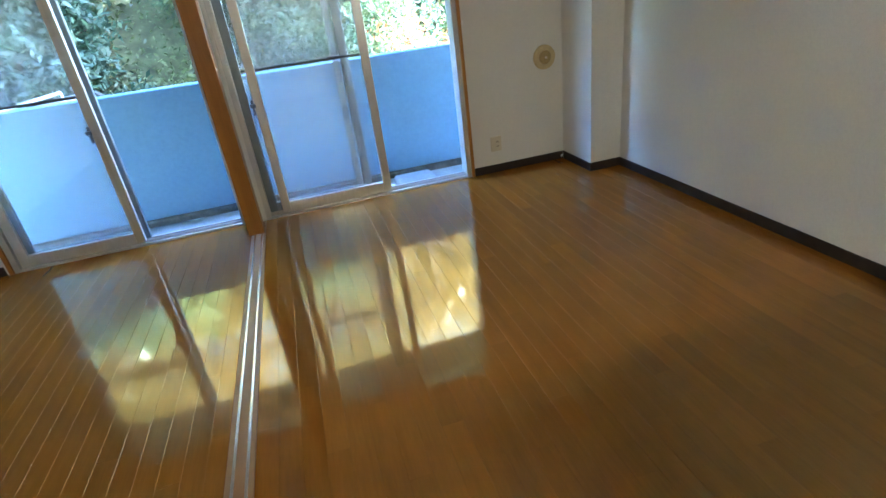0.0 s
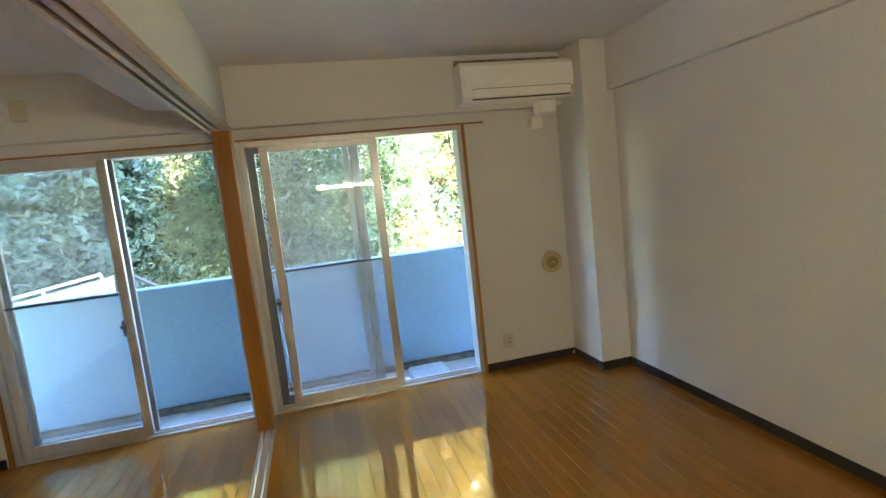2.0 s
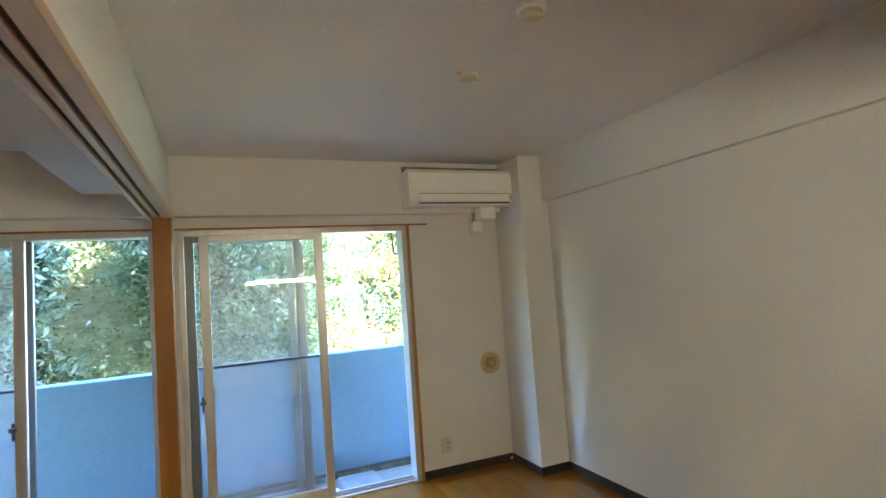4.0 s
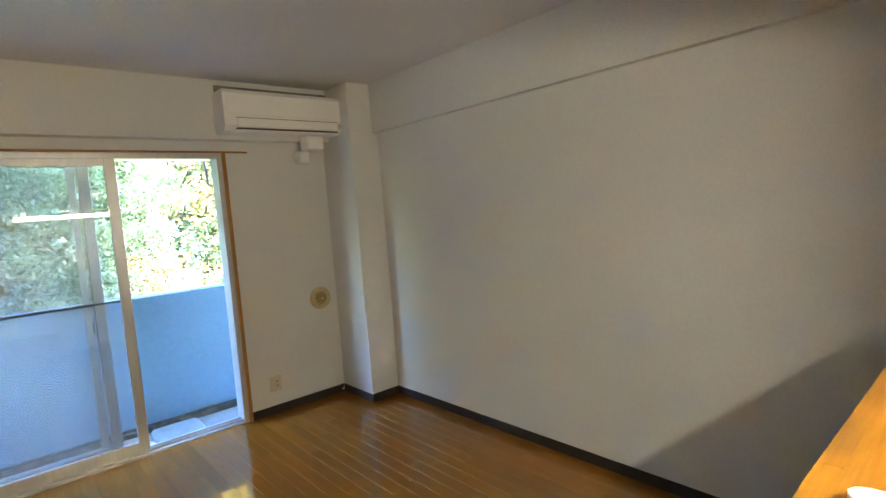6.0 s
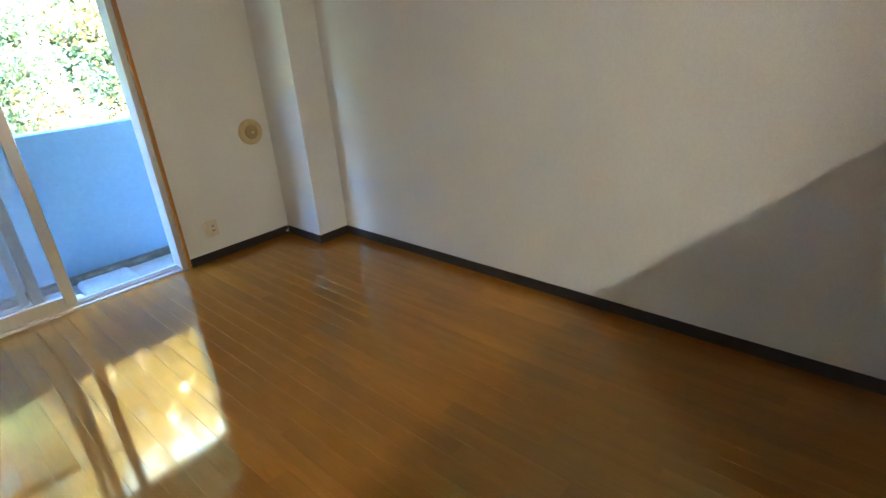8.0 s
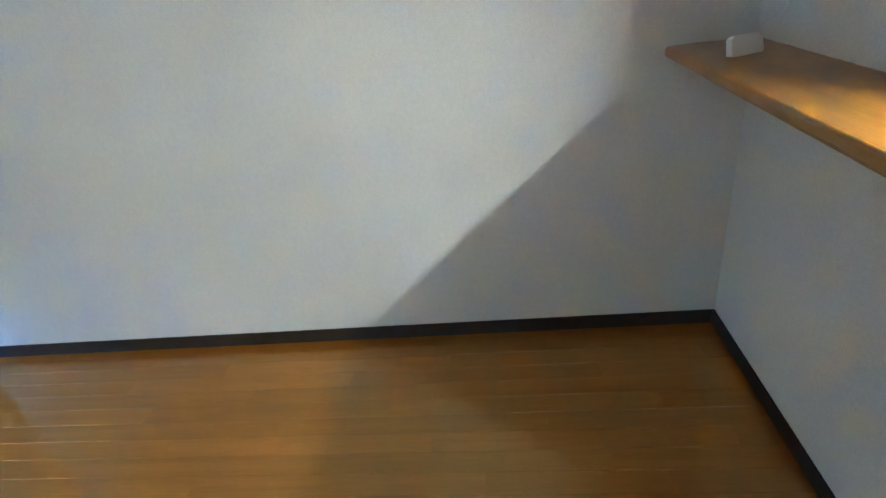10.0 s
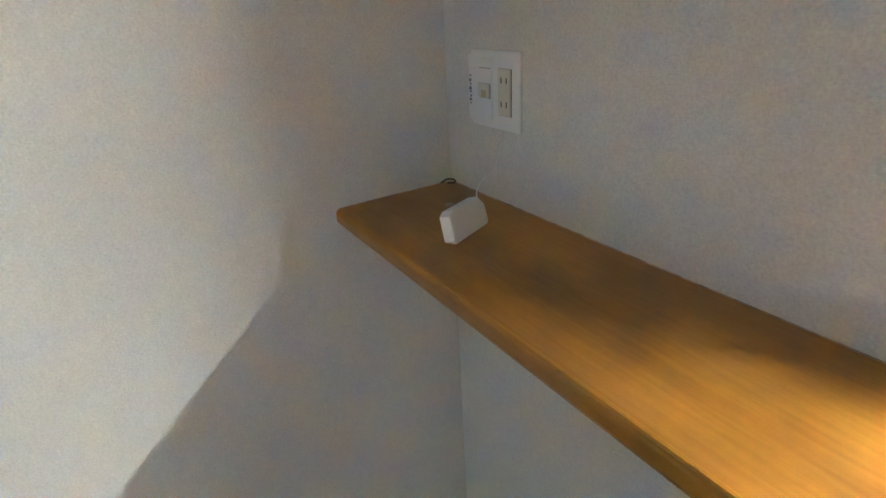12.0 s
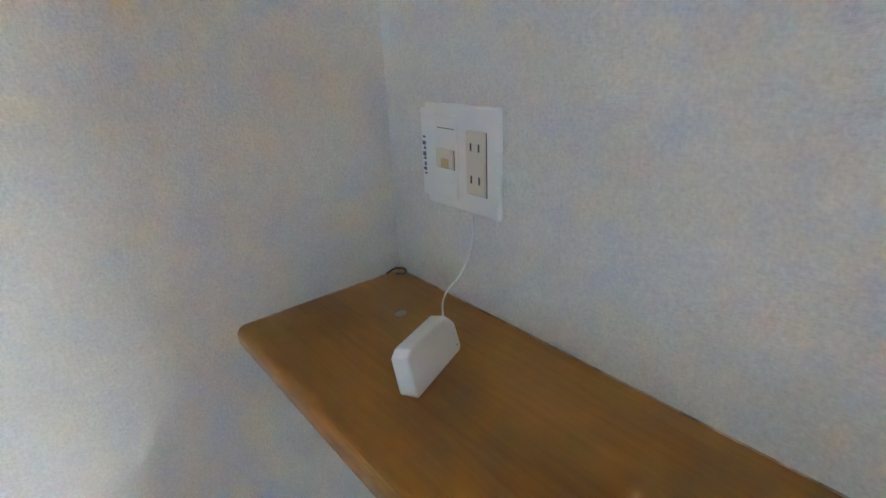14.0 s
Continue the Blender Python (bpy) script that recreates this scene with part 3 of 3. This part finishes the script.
part("indicator", rod(bmesh.new(), (0.090, 0.010, -0.0008), (0.090, 0.010, 0.001), 0.0013), M_GREY, unit)


def tube_along(name, points, radius, mat, label, category):
    cu = bpy.data.curves.new(name, "CURVE")
    cu.dimensions, cu.bevel_depth, cu.bevel_resolution = "3D", radius, 3
    sp = cu.splines.new("BEZIER")
    sp.bezier_points.add(len(points) - 1)
    for b, co in zip(sp.bezier_points, points):
        b.co, b.handle_left_type, b.handle_right_type = co, "AUTO", "AUTO"
    me = bpy.data.meshes.new_from_object(bpy.data.objects.new(name, cu))
    me.materials.clear()
    me.materials.append(mat)
    return tagged(new(name, me), label, category)


corner = unit_pose @ Vector((0.092, 0.041, 0.010))
tube_along("cord", (corner, corner + Vector((0.012, -0.012, 0.016)), (-0.190, -3.647, 1.100), (-0.184, -3.666, 1.132), (-0.173, -3.677, 1.158)), 0.0011, M_WHITE, "thin white cord from the wall plate", "cord")
tube_along("cable_scrap", ((-0.004, -3.654, 1.026), (-0.010, -3.670, 1.032), (-0.022, -3.677, 1.028), (-0.014, -3.664, 1.026)), 0.0018, M_BLACK, "curl of dark wire in the shelf corner", "wire")
bm = bmesh.new()
bmesh.ops.create_icosphere(bm, subdivisions=2, radius=0.006, matrix=Matrix.Translation((-0.117, -3.600, 1.0255)) @ Matrix.Diagonal((1, 1.4, 0.35, 1)))
tagged(part("putty_scrap", bm, M_DARKCREAM, smooth=True), "small grey-brown lump stuck on the shelf", "scrap")

# ---- remotes and pen at the counter's end ----
def remote(name, label, at, length, width, thick, rounded, style):
    r = thing(name, label, "remote control", at=at)
    k = 8 if rounded else 3
    rad = width / 2 - 0.001 if rounded else 0.006
    pts = []
    for cx, cy, a0 in ((width - rad, length - rad, 0), (rad, length - rad, 90), (rad, rad, 180), (width - rad, rad, 270)):
        for i in range(k + 1):
            a = radians(a0 + 90 * i / k)
            pts.append((cx + rad * math.cos(a), cy + rad * math.sin(a)))
    part("case", prism(bmesh.new(), pts, 0.0, thick, bevel=0.0025), M_WHITE, r)
    def button(x, y, w, h, mat, label=""):
        part("button", B(x - w / 2, x + w / 2, y - h / 2, y + h / 2, thick - 0.001, thick + 0.0016, bevel=0.0006, segments=1), mat, r, label)
    mid = width / 2
    if style == "dial":
        part("dial_ring", lathe(bmesh.new(), ((0.0005, thick - 0.001), (0.0138, thick - 0.001), (0.0134, thick + 0.0008), (0.0005, thick + 0.0009)), Matrix.Translation((mid, length - 0.068, 0))), M_GREY, r, "grey ring")
        part("dial", lathe(bmesh.new(), ((0.0005, thick), (0.0108, thick), (0.0102, thick + 0.0018), (0.0005, thick + 0.0022)), Matrix.Translation((mid, length - 0.068, 0))), M_WHITE, r)
        for y in (0.092, 0.102, 0.112, 0.122):
            for x in (-0.011, 0.0, 0.011):
                button(mid + x, length - y, 0.007, 0.0035, M_GREY)
        button(mid - 0.008, length - 0.014, 0.004, 0.0016, M_GREY)
        button(mid + 0.002, length - 0.014, 0.003, 0.0016, M_GREY)
        button(mid - 0.010, length - 0.046, 0.003, 0.002, M_GREY)
    else:
        for x, y in ((-0.010, 0.036), (0.010, 0.036), (-0.010, 0.048), (0.010, 0.048), (0.0, 0.042)):
            button(mid + x, length - y, 0.0068, 0.0052, M_GREYLIGHT)
            part("mark", B(mid + x - 0.0018, mid + x + 0.0018, length - y - 0.0012, length - y + 0.0012, thick + 0.0014, thick + 0.0019), M_GREY, r)
        part("panel", B(0.003, width - 0.003, length - 0.082, length - 0.058, thick - 0.001, thick + 0.0006), M_GREYBLUE, r, "grey-blue button panel")
        for x, y, mat in ((-0.012, 0.066, M_WHITE), (-0.003, 0.066, M_WHITE), (-0.012, 0.074, M_WHITE), (-0.003, 0.074, M_WHITE), (0.006, 0.066, M_RED), (0.012, 0.066, M_RED),
                          (0.006, 0.071, M_GREEN), (0.012, 0.071, M_GREEN), (0.006, 0.077, M_BLUE), (0.012, 0.077, M_BLUE)):
            button(mid + x, length - y, 0.0062, 0.0052, mat)
        part("screen", B(0.004, width - 0.004, length - 0.118, length - 0.088, thick - 0.001, thick + 0.0008), M_LCD, r, "grey liquid crystal screen")
    return r


remote("remote_control", "white remote control with a round dial", pose(-1.634, -3.634, 1.0245, 0, 0, -4.5), 0.160, 0.040, 0.016, False, "dial")
ra = remote("remote_control", "slim white lamp remote with coloured buttons", pose(-1.584, -3.632, 1.0245, 0, 0, -0.5), 0.155, 0.039, 0.015, True, "keys")
tagged(ra, group="slim remotes")
copy_thing(ra, pose(-1.541, -3.638, 1.0245, 0, 0, 1.0))
pen = thing("pen_cap", "short white plastic pin with a clip", "pen", at=pose(-1.663, -3.578, 1.0245, 0, 0, 1.5))
part("barrel", B(-0.0036, 0.0036, 0.0, 0.053, 0.0, 0.005, bevel=0.002, segments=3), M_WHITE, pen)
part("clip", B(-0.002, 0.002, 0.025, 0.052, 0.005, 0.0075, bevel=0.001), M_WHITE, pen)

# ---- kitchen side of the pass-through: lit tube, and an unseen cabinet added to shade it ----
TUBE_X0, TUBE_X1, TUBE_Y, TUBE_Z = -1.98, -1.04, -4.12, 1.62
cabinet = thing("hanging_cabinet", "unseen white cabinet added to hold the tube and shade the ceiling", "cabinet")
# Added box: its lower edge keeps the tube's light off the ceiling.
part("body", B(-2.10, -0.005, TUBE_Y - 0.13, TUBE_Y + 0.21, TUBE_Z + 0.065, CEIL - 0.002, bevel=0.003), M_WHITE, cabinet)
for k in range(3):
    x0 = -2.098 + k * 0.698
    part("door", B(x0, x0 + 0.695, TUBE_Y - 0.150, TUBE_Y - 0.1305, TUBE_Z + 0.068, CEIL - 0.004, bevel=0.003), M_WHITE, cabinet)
fixture = thing("kitchen_light", "slim fluorescent light under the added cabinet, switched on", "light")
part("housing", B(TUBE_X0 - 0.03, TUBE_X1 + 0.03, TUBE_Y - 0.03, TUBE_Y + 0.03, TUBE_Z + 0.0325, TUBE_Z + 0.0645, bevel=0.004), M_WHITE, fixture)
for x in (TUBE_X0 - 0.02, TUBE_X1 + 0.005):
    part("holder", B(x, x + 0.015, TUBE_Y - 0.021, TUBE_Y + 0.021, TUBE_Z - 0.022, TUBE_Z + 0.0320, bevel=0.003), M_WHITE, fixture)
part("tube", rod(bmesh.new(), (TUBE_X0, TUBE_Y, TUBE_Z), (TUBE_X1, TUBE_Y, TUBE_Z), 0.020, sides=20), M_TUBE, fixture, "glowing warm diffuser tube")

# ---- balcony ----
tagged(part("balcony_floor", B(-8.0, 2.0, 0.13, 0.90, -0.30, -0.15), M_CONC), "grey concrete balcony floor", "balcony", kind="structure")
tagged(part("balcony_parapet", B(-8.0, 2.0, 0.90, 1.05, -0.9, 0.885, bevel=0.012), M_PARAPET), "painted concrete balcony parapet", "parapet", kind="structure")
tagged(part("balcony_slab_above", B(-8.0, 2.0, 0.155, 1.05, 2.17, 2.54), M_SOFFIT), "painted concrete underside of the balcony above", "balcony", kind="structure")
tagged(part("balcony_end_wall", B(0.40, 0.55, 0.15, 0.90, -0.22, 2.188), M_PARAPET), "painted concrete end wall of the balcony", "wall", kind="structure")
tagged(part("gutter", B(-8.0, 2.0, 0.82, 0.899, -0.16, -0.105, bevel=0.012), M_GUTTER), "mossy dark gutter along the parapet", "gutter", kind="structure")

# Unseen block, sized so that its shadow falls on the left-hand trees.
tagged(part("tree_shading_block", B(-25.0, 5.5, -9.0, 0.12, 2.55, 15.5), M_PARAPET), "unseen concrete block added to shade the hillside trees", "building", kind="structure")
pad = tagged(part("step_pad", B(-1.50, -1.17, 0.42, 0.72, -0.15, -0.09, bevel=0.03, segments=4), M_CONC, smooth=True), "pale worn concrete step pad on the balcony floor", "pad")
bm = bmesh.new()
bmesh.ops.create_icosphere(bm, subdivisions=4, radius=0.07, matrix=Matrix.Translation((-1.60, 0.42, -0.12)) @ Matrix.Diagonal((1.2, 0.8, 0.6, 1)))
for v in bm.verts:
    v.co += noise.noise_vector(v.co * 30) * 0.018
    v.co.z = max(v.co.z, -0.1495)
tagged(part("plastic_bag", bm, M_WHITE), "crumpled white plastic bag on the balcony floor", "bag")
bracket = thing("pole_bracket", "dark metal laundry pole bracket outside the window", "bracket")
part("arm", rod(bmesh.new(), (-0.985, 0.50, 2.17), (-0.955, 0.50, 1.70), 0.008), M_BLACK, bracket)
part("cross_bar", rod(bmesh.new(), (-0.955, 0.50, 1.702), (-0.915, 0.50, 1.702), 0.007), M_BLACK, bracket)
part("second_arm", rod(bmesh.new(), (-0.915, 0.50, 1.702), (-0.915, 0.50, 2.17), 0.007), M_BLACK, bracket)
part("top_plate", B(-1.0, -0.4, 0.44, 0.56, 2.16, 2.19), M_BLACK, bracket)

# ---- outside ----
GROUND = -4.0


def hill(x, y):
    """A flat foot, then a steep bank that flattens towards the east."""
    steep = 0.85 - 0.6 * max(0.0, min(1.0, (x + 3.5) / 4.0))
    return GROUND + 1.4 * max(0.0, min(1.0, (y - 4) / 4)) + steep * max(0.0, min(y, 40.0) - 7.5) + 0.3 * math.sin(x * 0.37 + y * 0.21)


verts, faces, nx, ny = [], [], 61, 61
for j in range(ny):
    for i in range(nx):
        u, v = (i / (nx - 1) - 0.5) * 2, j / (ny - 1)
        x, y = 25 * u + 400 * u ** 5, -200 + 203 * v * 2 if v < 0.5 else 3 + 400 * (v * 2 - 1) ** 3 + 20 * (v * 2 - 1)
        verts.append((x, y, hill(x, y) if 3 < y < 90 else (GROUND if y <= 3 else hill(x, 90))))
for j in range(ny - 1):
    for i in range(nx - 1):
        a = j * nx + i
        faces.append((a, a + 1, a + nx + 1, a + nx))
me = bpy.data.meshes.new("ground")
me.from_pydata(verts, [], faces)
me.materials.append(M_SOIL)
tagged(new("ground", me), "wooded earth hillside", "ground", kind="structure")


def leaves_mesh(name, centres, size, spread, per, mat, rng, flat=0.6):
    """Small pointed leaves scattered round the clump centres."""
    n = len(centres) * per
    c = np.repeat(np.array(centres), per, axis=0) + rng.normal(0, 1, (n, 3)) * np.array(spread)
    d = rng.normal(0, 1, (n, 3))
    d[:, 2] = d[:, 2] * flat - 0.35
    d /= np.linalg.norm(d, axis=1)[:, None]
    e = np.cross(d, rng.normal(0, 0.55, (n, 3)) + np.array((0.0, -0.35, 1.0)))
    e /= np.linalg.norm(e, axis=1)[:, None]
    s = size * rng.uniform(0.6, 1.4, (n, 1))
    v = np.stack([c - d * s, c + e * s * 0.36 - d * s * 0.1, c + d * s, c - e * s * 0.36 - d * s * 0.1], axis=1).reshape(-1, 3)
    f = np.arange(n * 4).reshape(-1, 4)
    me = bpy.data.meshes.new(name)
    me.from_pydata(v.tolist(), [], f.tolist())
    me.materials.append(mat)
    return me


def tree(name, label, seed, height, radius, mat, leaf_size, clumps, per, at):
    rng = np.random.default_rng(seed)
    root = thing(name, label, "tree", at=at)
    bm = bmesh.new()
    bends = [Vector((0.0, 0.0, -0.3))]
    for i in range(1, 6):
        bends.append(Vector((rng.normal(0, 0.12), rng.normal(0, 0.12), height * 0.8 * i / 5)))
    for i in range(5):
        rod(bm, bends[i], bends[i + 1], 0.16 * (1 - i * 0.16), 0.16 * (1 - (i + 1) * 0.16), 8)
    centres = []
    while len(centres) < clumps:
        p = rng.uniform(-1, 1, 3)
        r = np.linalg.norm(p)
        if 0.35 < r < 1.0 + 0.15 * rng.normal():
            centres.append((p[0] * radius, p[1] * radius, height * 0.58 + p[2] * height * 0.46))
    for k in range(0, clumps, max(1, clumps // 14)):
        c = Vector(centres[k])
        h = min(height * 0.75, max(height * 0.25, c.z - 0.8))
        b = bends[min(4, int(h / (height * 0.8) * 5))]
        rod(bm, (b.x, b.y, h), c, 0.05, 0.012, 6)
    part("trunk", bm, M_BARK, root)
    crown = new("crown", leaves_mesh("crown", centres, leaf_size, (0.32, 0.32, 0.22), per, mat, rng))
    crown.parent = root
    return root


retaining = tagged(part("retaining_wall", prism(bmesh.new(), [(-12.0, -4.2), (-5.8, -4.2), (-5.8, 0.47), (-7.6, 0.18), (-12.0, -0.5)], -7.1, -6.9, Matrix(((1, 0, 0, 0), (0, 0, -1, 0), (0, 1, 0, 0), (0, 0, 0, 1)))), M_CONC), "pale concrete retaining wall along a ramp", "wall")
handrail = thing("handrail", "white pipe handrail along the ramp", "handrail")
for i in range(6):
    x = -10.6 + i * 0.94
    z = 0.18 + (x + 7.6) * 0.158
    part("post", rod(bmesh.new(), (x, 6.85, z - 0.5), (x, 6.85, z + 0.10), 0.02), M_WHITE, handrail)
part("pipe", rod(bmesh.new(), (-10.6, 6.85, -0.20), (-5.9, 6.85, 0.55), 0.025), M_WHITE, handrail)
fence_rail = thing("stair_rail", "dark metal rail beside the ramp steps", "handrail")
part("pipe", rod(bmesh.new(), (-5.45, 6.9, 0.47), (-4.3, 6.9, -0.32), 0.035), M_BLACK, fence_rail)
for x in (-5.4, -5.0, -4.6):
    part("post", rod(bmesh.new(), (x, 6.9, 0.47 - (x + 5.45) * 0.687), (x, 6.9, -3.4), 0.018), M_BLACK, fence_rail)

rng = np.random.default_rng(11)
oak = tree("tree", "tall evergreen tree with dark glossy leaves", 1, 10.0, 2.9, M_LEAF_DARK, 0.16, 330, 90, pose(-10.5, 10.5, hill(-10.5, 10.5)))
tree_b = tree("tree", "tall broadleaf tree with mid-green leaves", 2, 10.5, 2.8, M_LEAF_MID, 0.13, 330, 95, pose(-7.4, 12.2, hill(-7.4, 12.2)))
tree_c = tree("tree", "tall sunlit tree with yellow-green leaves", 3, 12.0, 2.8, M_LEAF_SUN, 0.10, 190, 58, pose(1.2, 11.5, hill(1.2, 11.5)))
kinds = (oak, tree_b, tree_c)
for x, y, k, sc in ((-15.5, 11.5, 0, 0.6), (-13.0, 14.5, 2, 1.1), (-7.6, 13.5, 2, 0.9), (-8.4, 11.4, 0, 0.6), (-7.3, 9.2, 0, 0.62), (-18.0, 16.5, 2, 1.1), (-10.0, 17.5, 2, 1.1), (-5.9, 16.5, 2, 1.1), (-2.2, 13.0, 2, 1.05),
                    (-2.4, 17.5, 2, 1.2), (4.4, 13.0, 2, 1.1), (1.8, 16.5, 2, 1.2), (6.4, 17.5, 2, 1.2), (-14.0, 21.0, 1, 1.2), (-7.5, 21.5, 2, 1.3), (-2.0, 22.5, 2, 1.3), (4.0, 22.0, 2, 1.35),
                    (-21.0, 13.5, 0, 1.0), (9.0, 14.0, 2, 1.0), (-0.9, 9.6, 1, 0.55), (-2.9, 10.2, 1, 0.6), (-12.4, 8.8, 1, 0.6), (-0.2, 14.2, 2, 0.7), (3.0, 15.2, 2, 0.8), (0.9, 11.6, 0, 0.40), (2.6, 12.6, 1, 0.5), (-4.9, 13.4, 2, 0.5)):
    t = copy_thing(kinds[k], pose(x, y, hill(x, y), 0, 0, float(rng.uniform(0, 360))))
    t.scale = [sc] * 3
oak.scale, tree_b.scale = [0.6] * 3, [0.58] * 3


shrub = thing("shrub", "small orange-red autumn shrub", "shrub", at=pose(0.75, 9.3, hill(0.75, 9.3) - 0.3))
part("stem", rod(bmesh.new(), (0, 0, -0.3), (0, 0, 2.6), 0.05, 0.02), M_BARK, shrub)
r0 = np.random.default_rng(21)
leafage = new("foliage", leaves_mesh("foliage", [(float(a), float(b), 2.2 + float(c)) for a, b, c in r0.normal(0, 0.45, (26, 3))], 0.06, (0.2, 0.2, 0.15), 45, M_LEAF_RED, r0))
leafage.parent = shrub


def bushes(name, label, spots, mat, size, seed, spread):
    """Low undergrowth on the bank, too many plants to count."""
    r = np.random.default_rng(seed)
    return tagged(new(name, leaves_mesh(name, spots, size, spread, 70, mat, r)), label, "undergrowth", kind="stuff")


low, grassy = [], []
for _ in range(900):
    x, y = float(rng.uniform(-16, 4)), float(rng.uniform(6.5, 16))
    (grassy if -6.8 < x < 0.5 else low).append((x, y, hill(x, y) + float(rng.uniform(0.1, 0.7))))
bushes("undergrowth", "dense green shrubs on the bank", low, M_LEAF_MID, 0.08, 5, (0.45, 0.45, 0.30))
bushes("bank_grass", "bright green grass and weeds on the bank", grassy, M_GRASS, 0.07, 6, (0.45, 0.45, 0.22))

# ---- floor boards ----
def board(w, length, r=0.0008):
    """One board: flat face, both long edges rounded over into the groove."""
    bm = bmesh.new()
    arc = [(r * (1 - math.cos(radians(a))), r * (math.sin(radians(a)) - 1)) for a in (0, 18, 36, 54, 72, 90)]
    section = [(0, -0.006)] + arc + [(w - x, z) for x, z in arc[::-1]] + [(w, -0.006)]
    rows = [[bm.verts.new((x, y, z)) for x, z in section] for y in (0.0, length)]
    for i in range(len(section) - 1):
        bm.faces.new((rows[0][i], rows[0][i + 1], rows[1][i + 1], rows[1][i]))
    bm.faces.new(rows[0][::-1])
    bm.faces.new(rows[1])
    return bm


def boards(x0, x1, y0, y1, offset):
    """Narrow boards along y, staggered, with open grooves between them."""
    w, length, gap = 0.0757, 0.909, 0.0002
    shared = {}
    x, row = x0, 0
    while x < x1 - 0.01:
        wide = min(w, x1 - x)
        y = y1 - (offset + 0.37 * row) % length
        cuts = [y1]
        while y > y0 + 0.05:
            if y1 - y > 0.05:
                cuts.append(y)
            y -= length
        cuts.append(y0)
        for a, b in zip(cuts[1:], cuts):
            key = (round(wide, 3), round(b - a, 3))
            if key not in shared:
                bm = board(wide - gap, b - a - 0.0003)
                shared[key] = mesh_of("plank", bm, M_FLOOR)
            ob = new("plank", shared[key])
            ob.location = (x, a, 0)
            ob.parent = floor
        x += w
        row += 1


boards(-2.551, 0.0, DEPTH, 0.0, 0.3)
boards(WEST, -2.643, DEPTH, 0.0, 0.1)
boards(-2.60, 0.0, KITCHEN_Y, DEPTH - 0.002, 0.5)
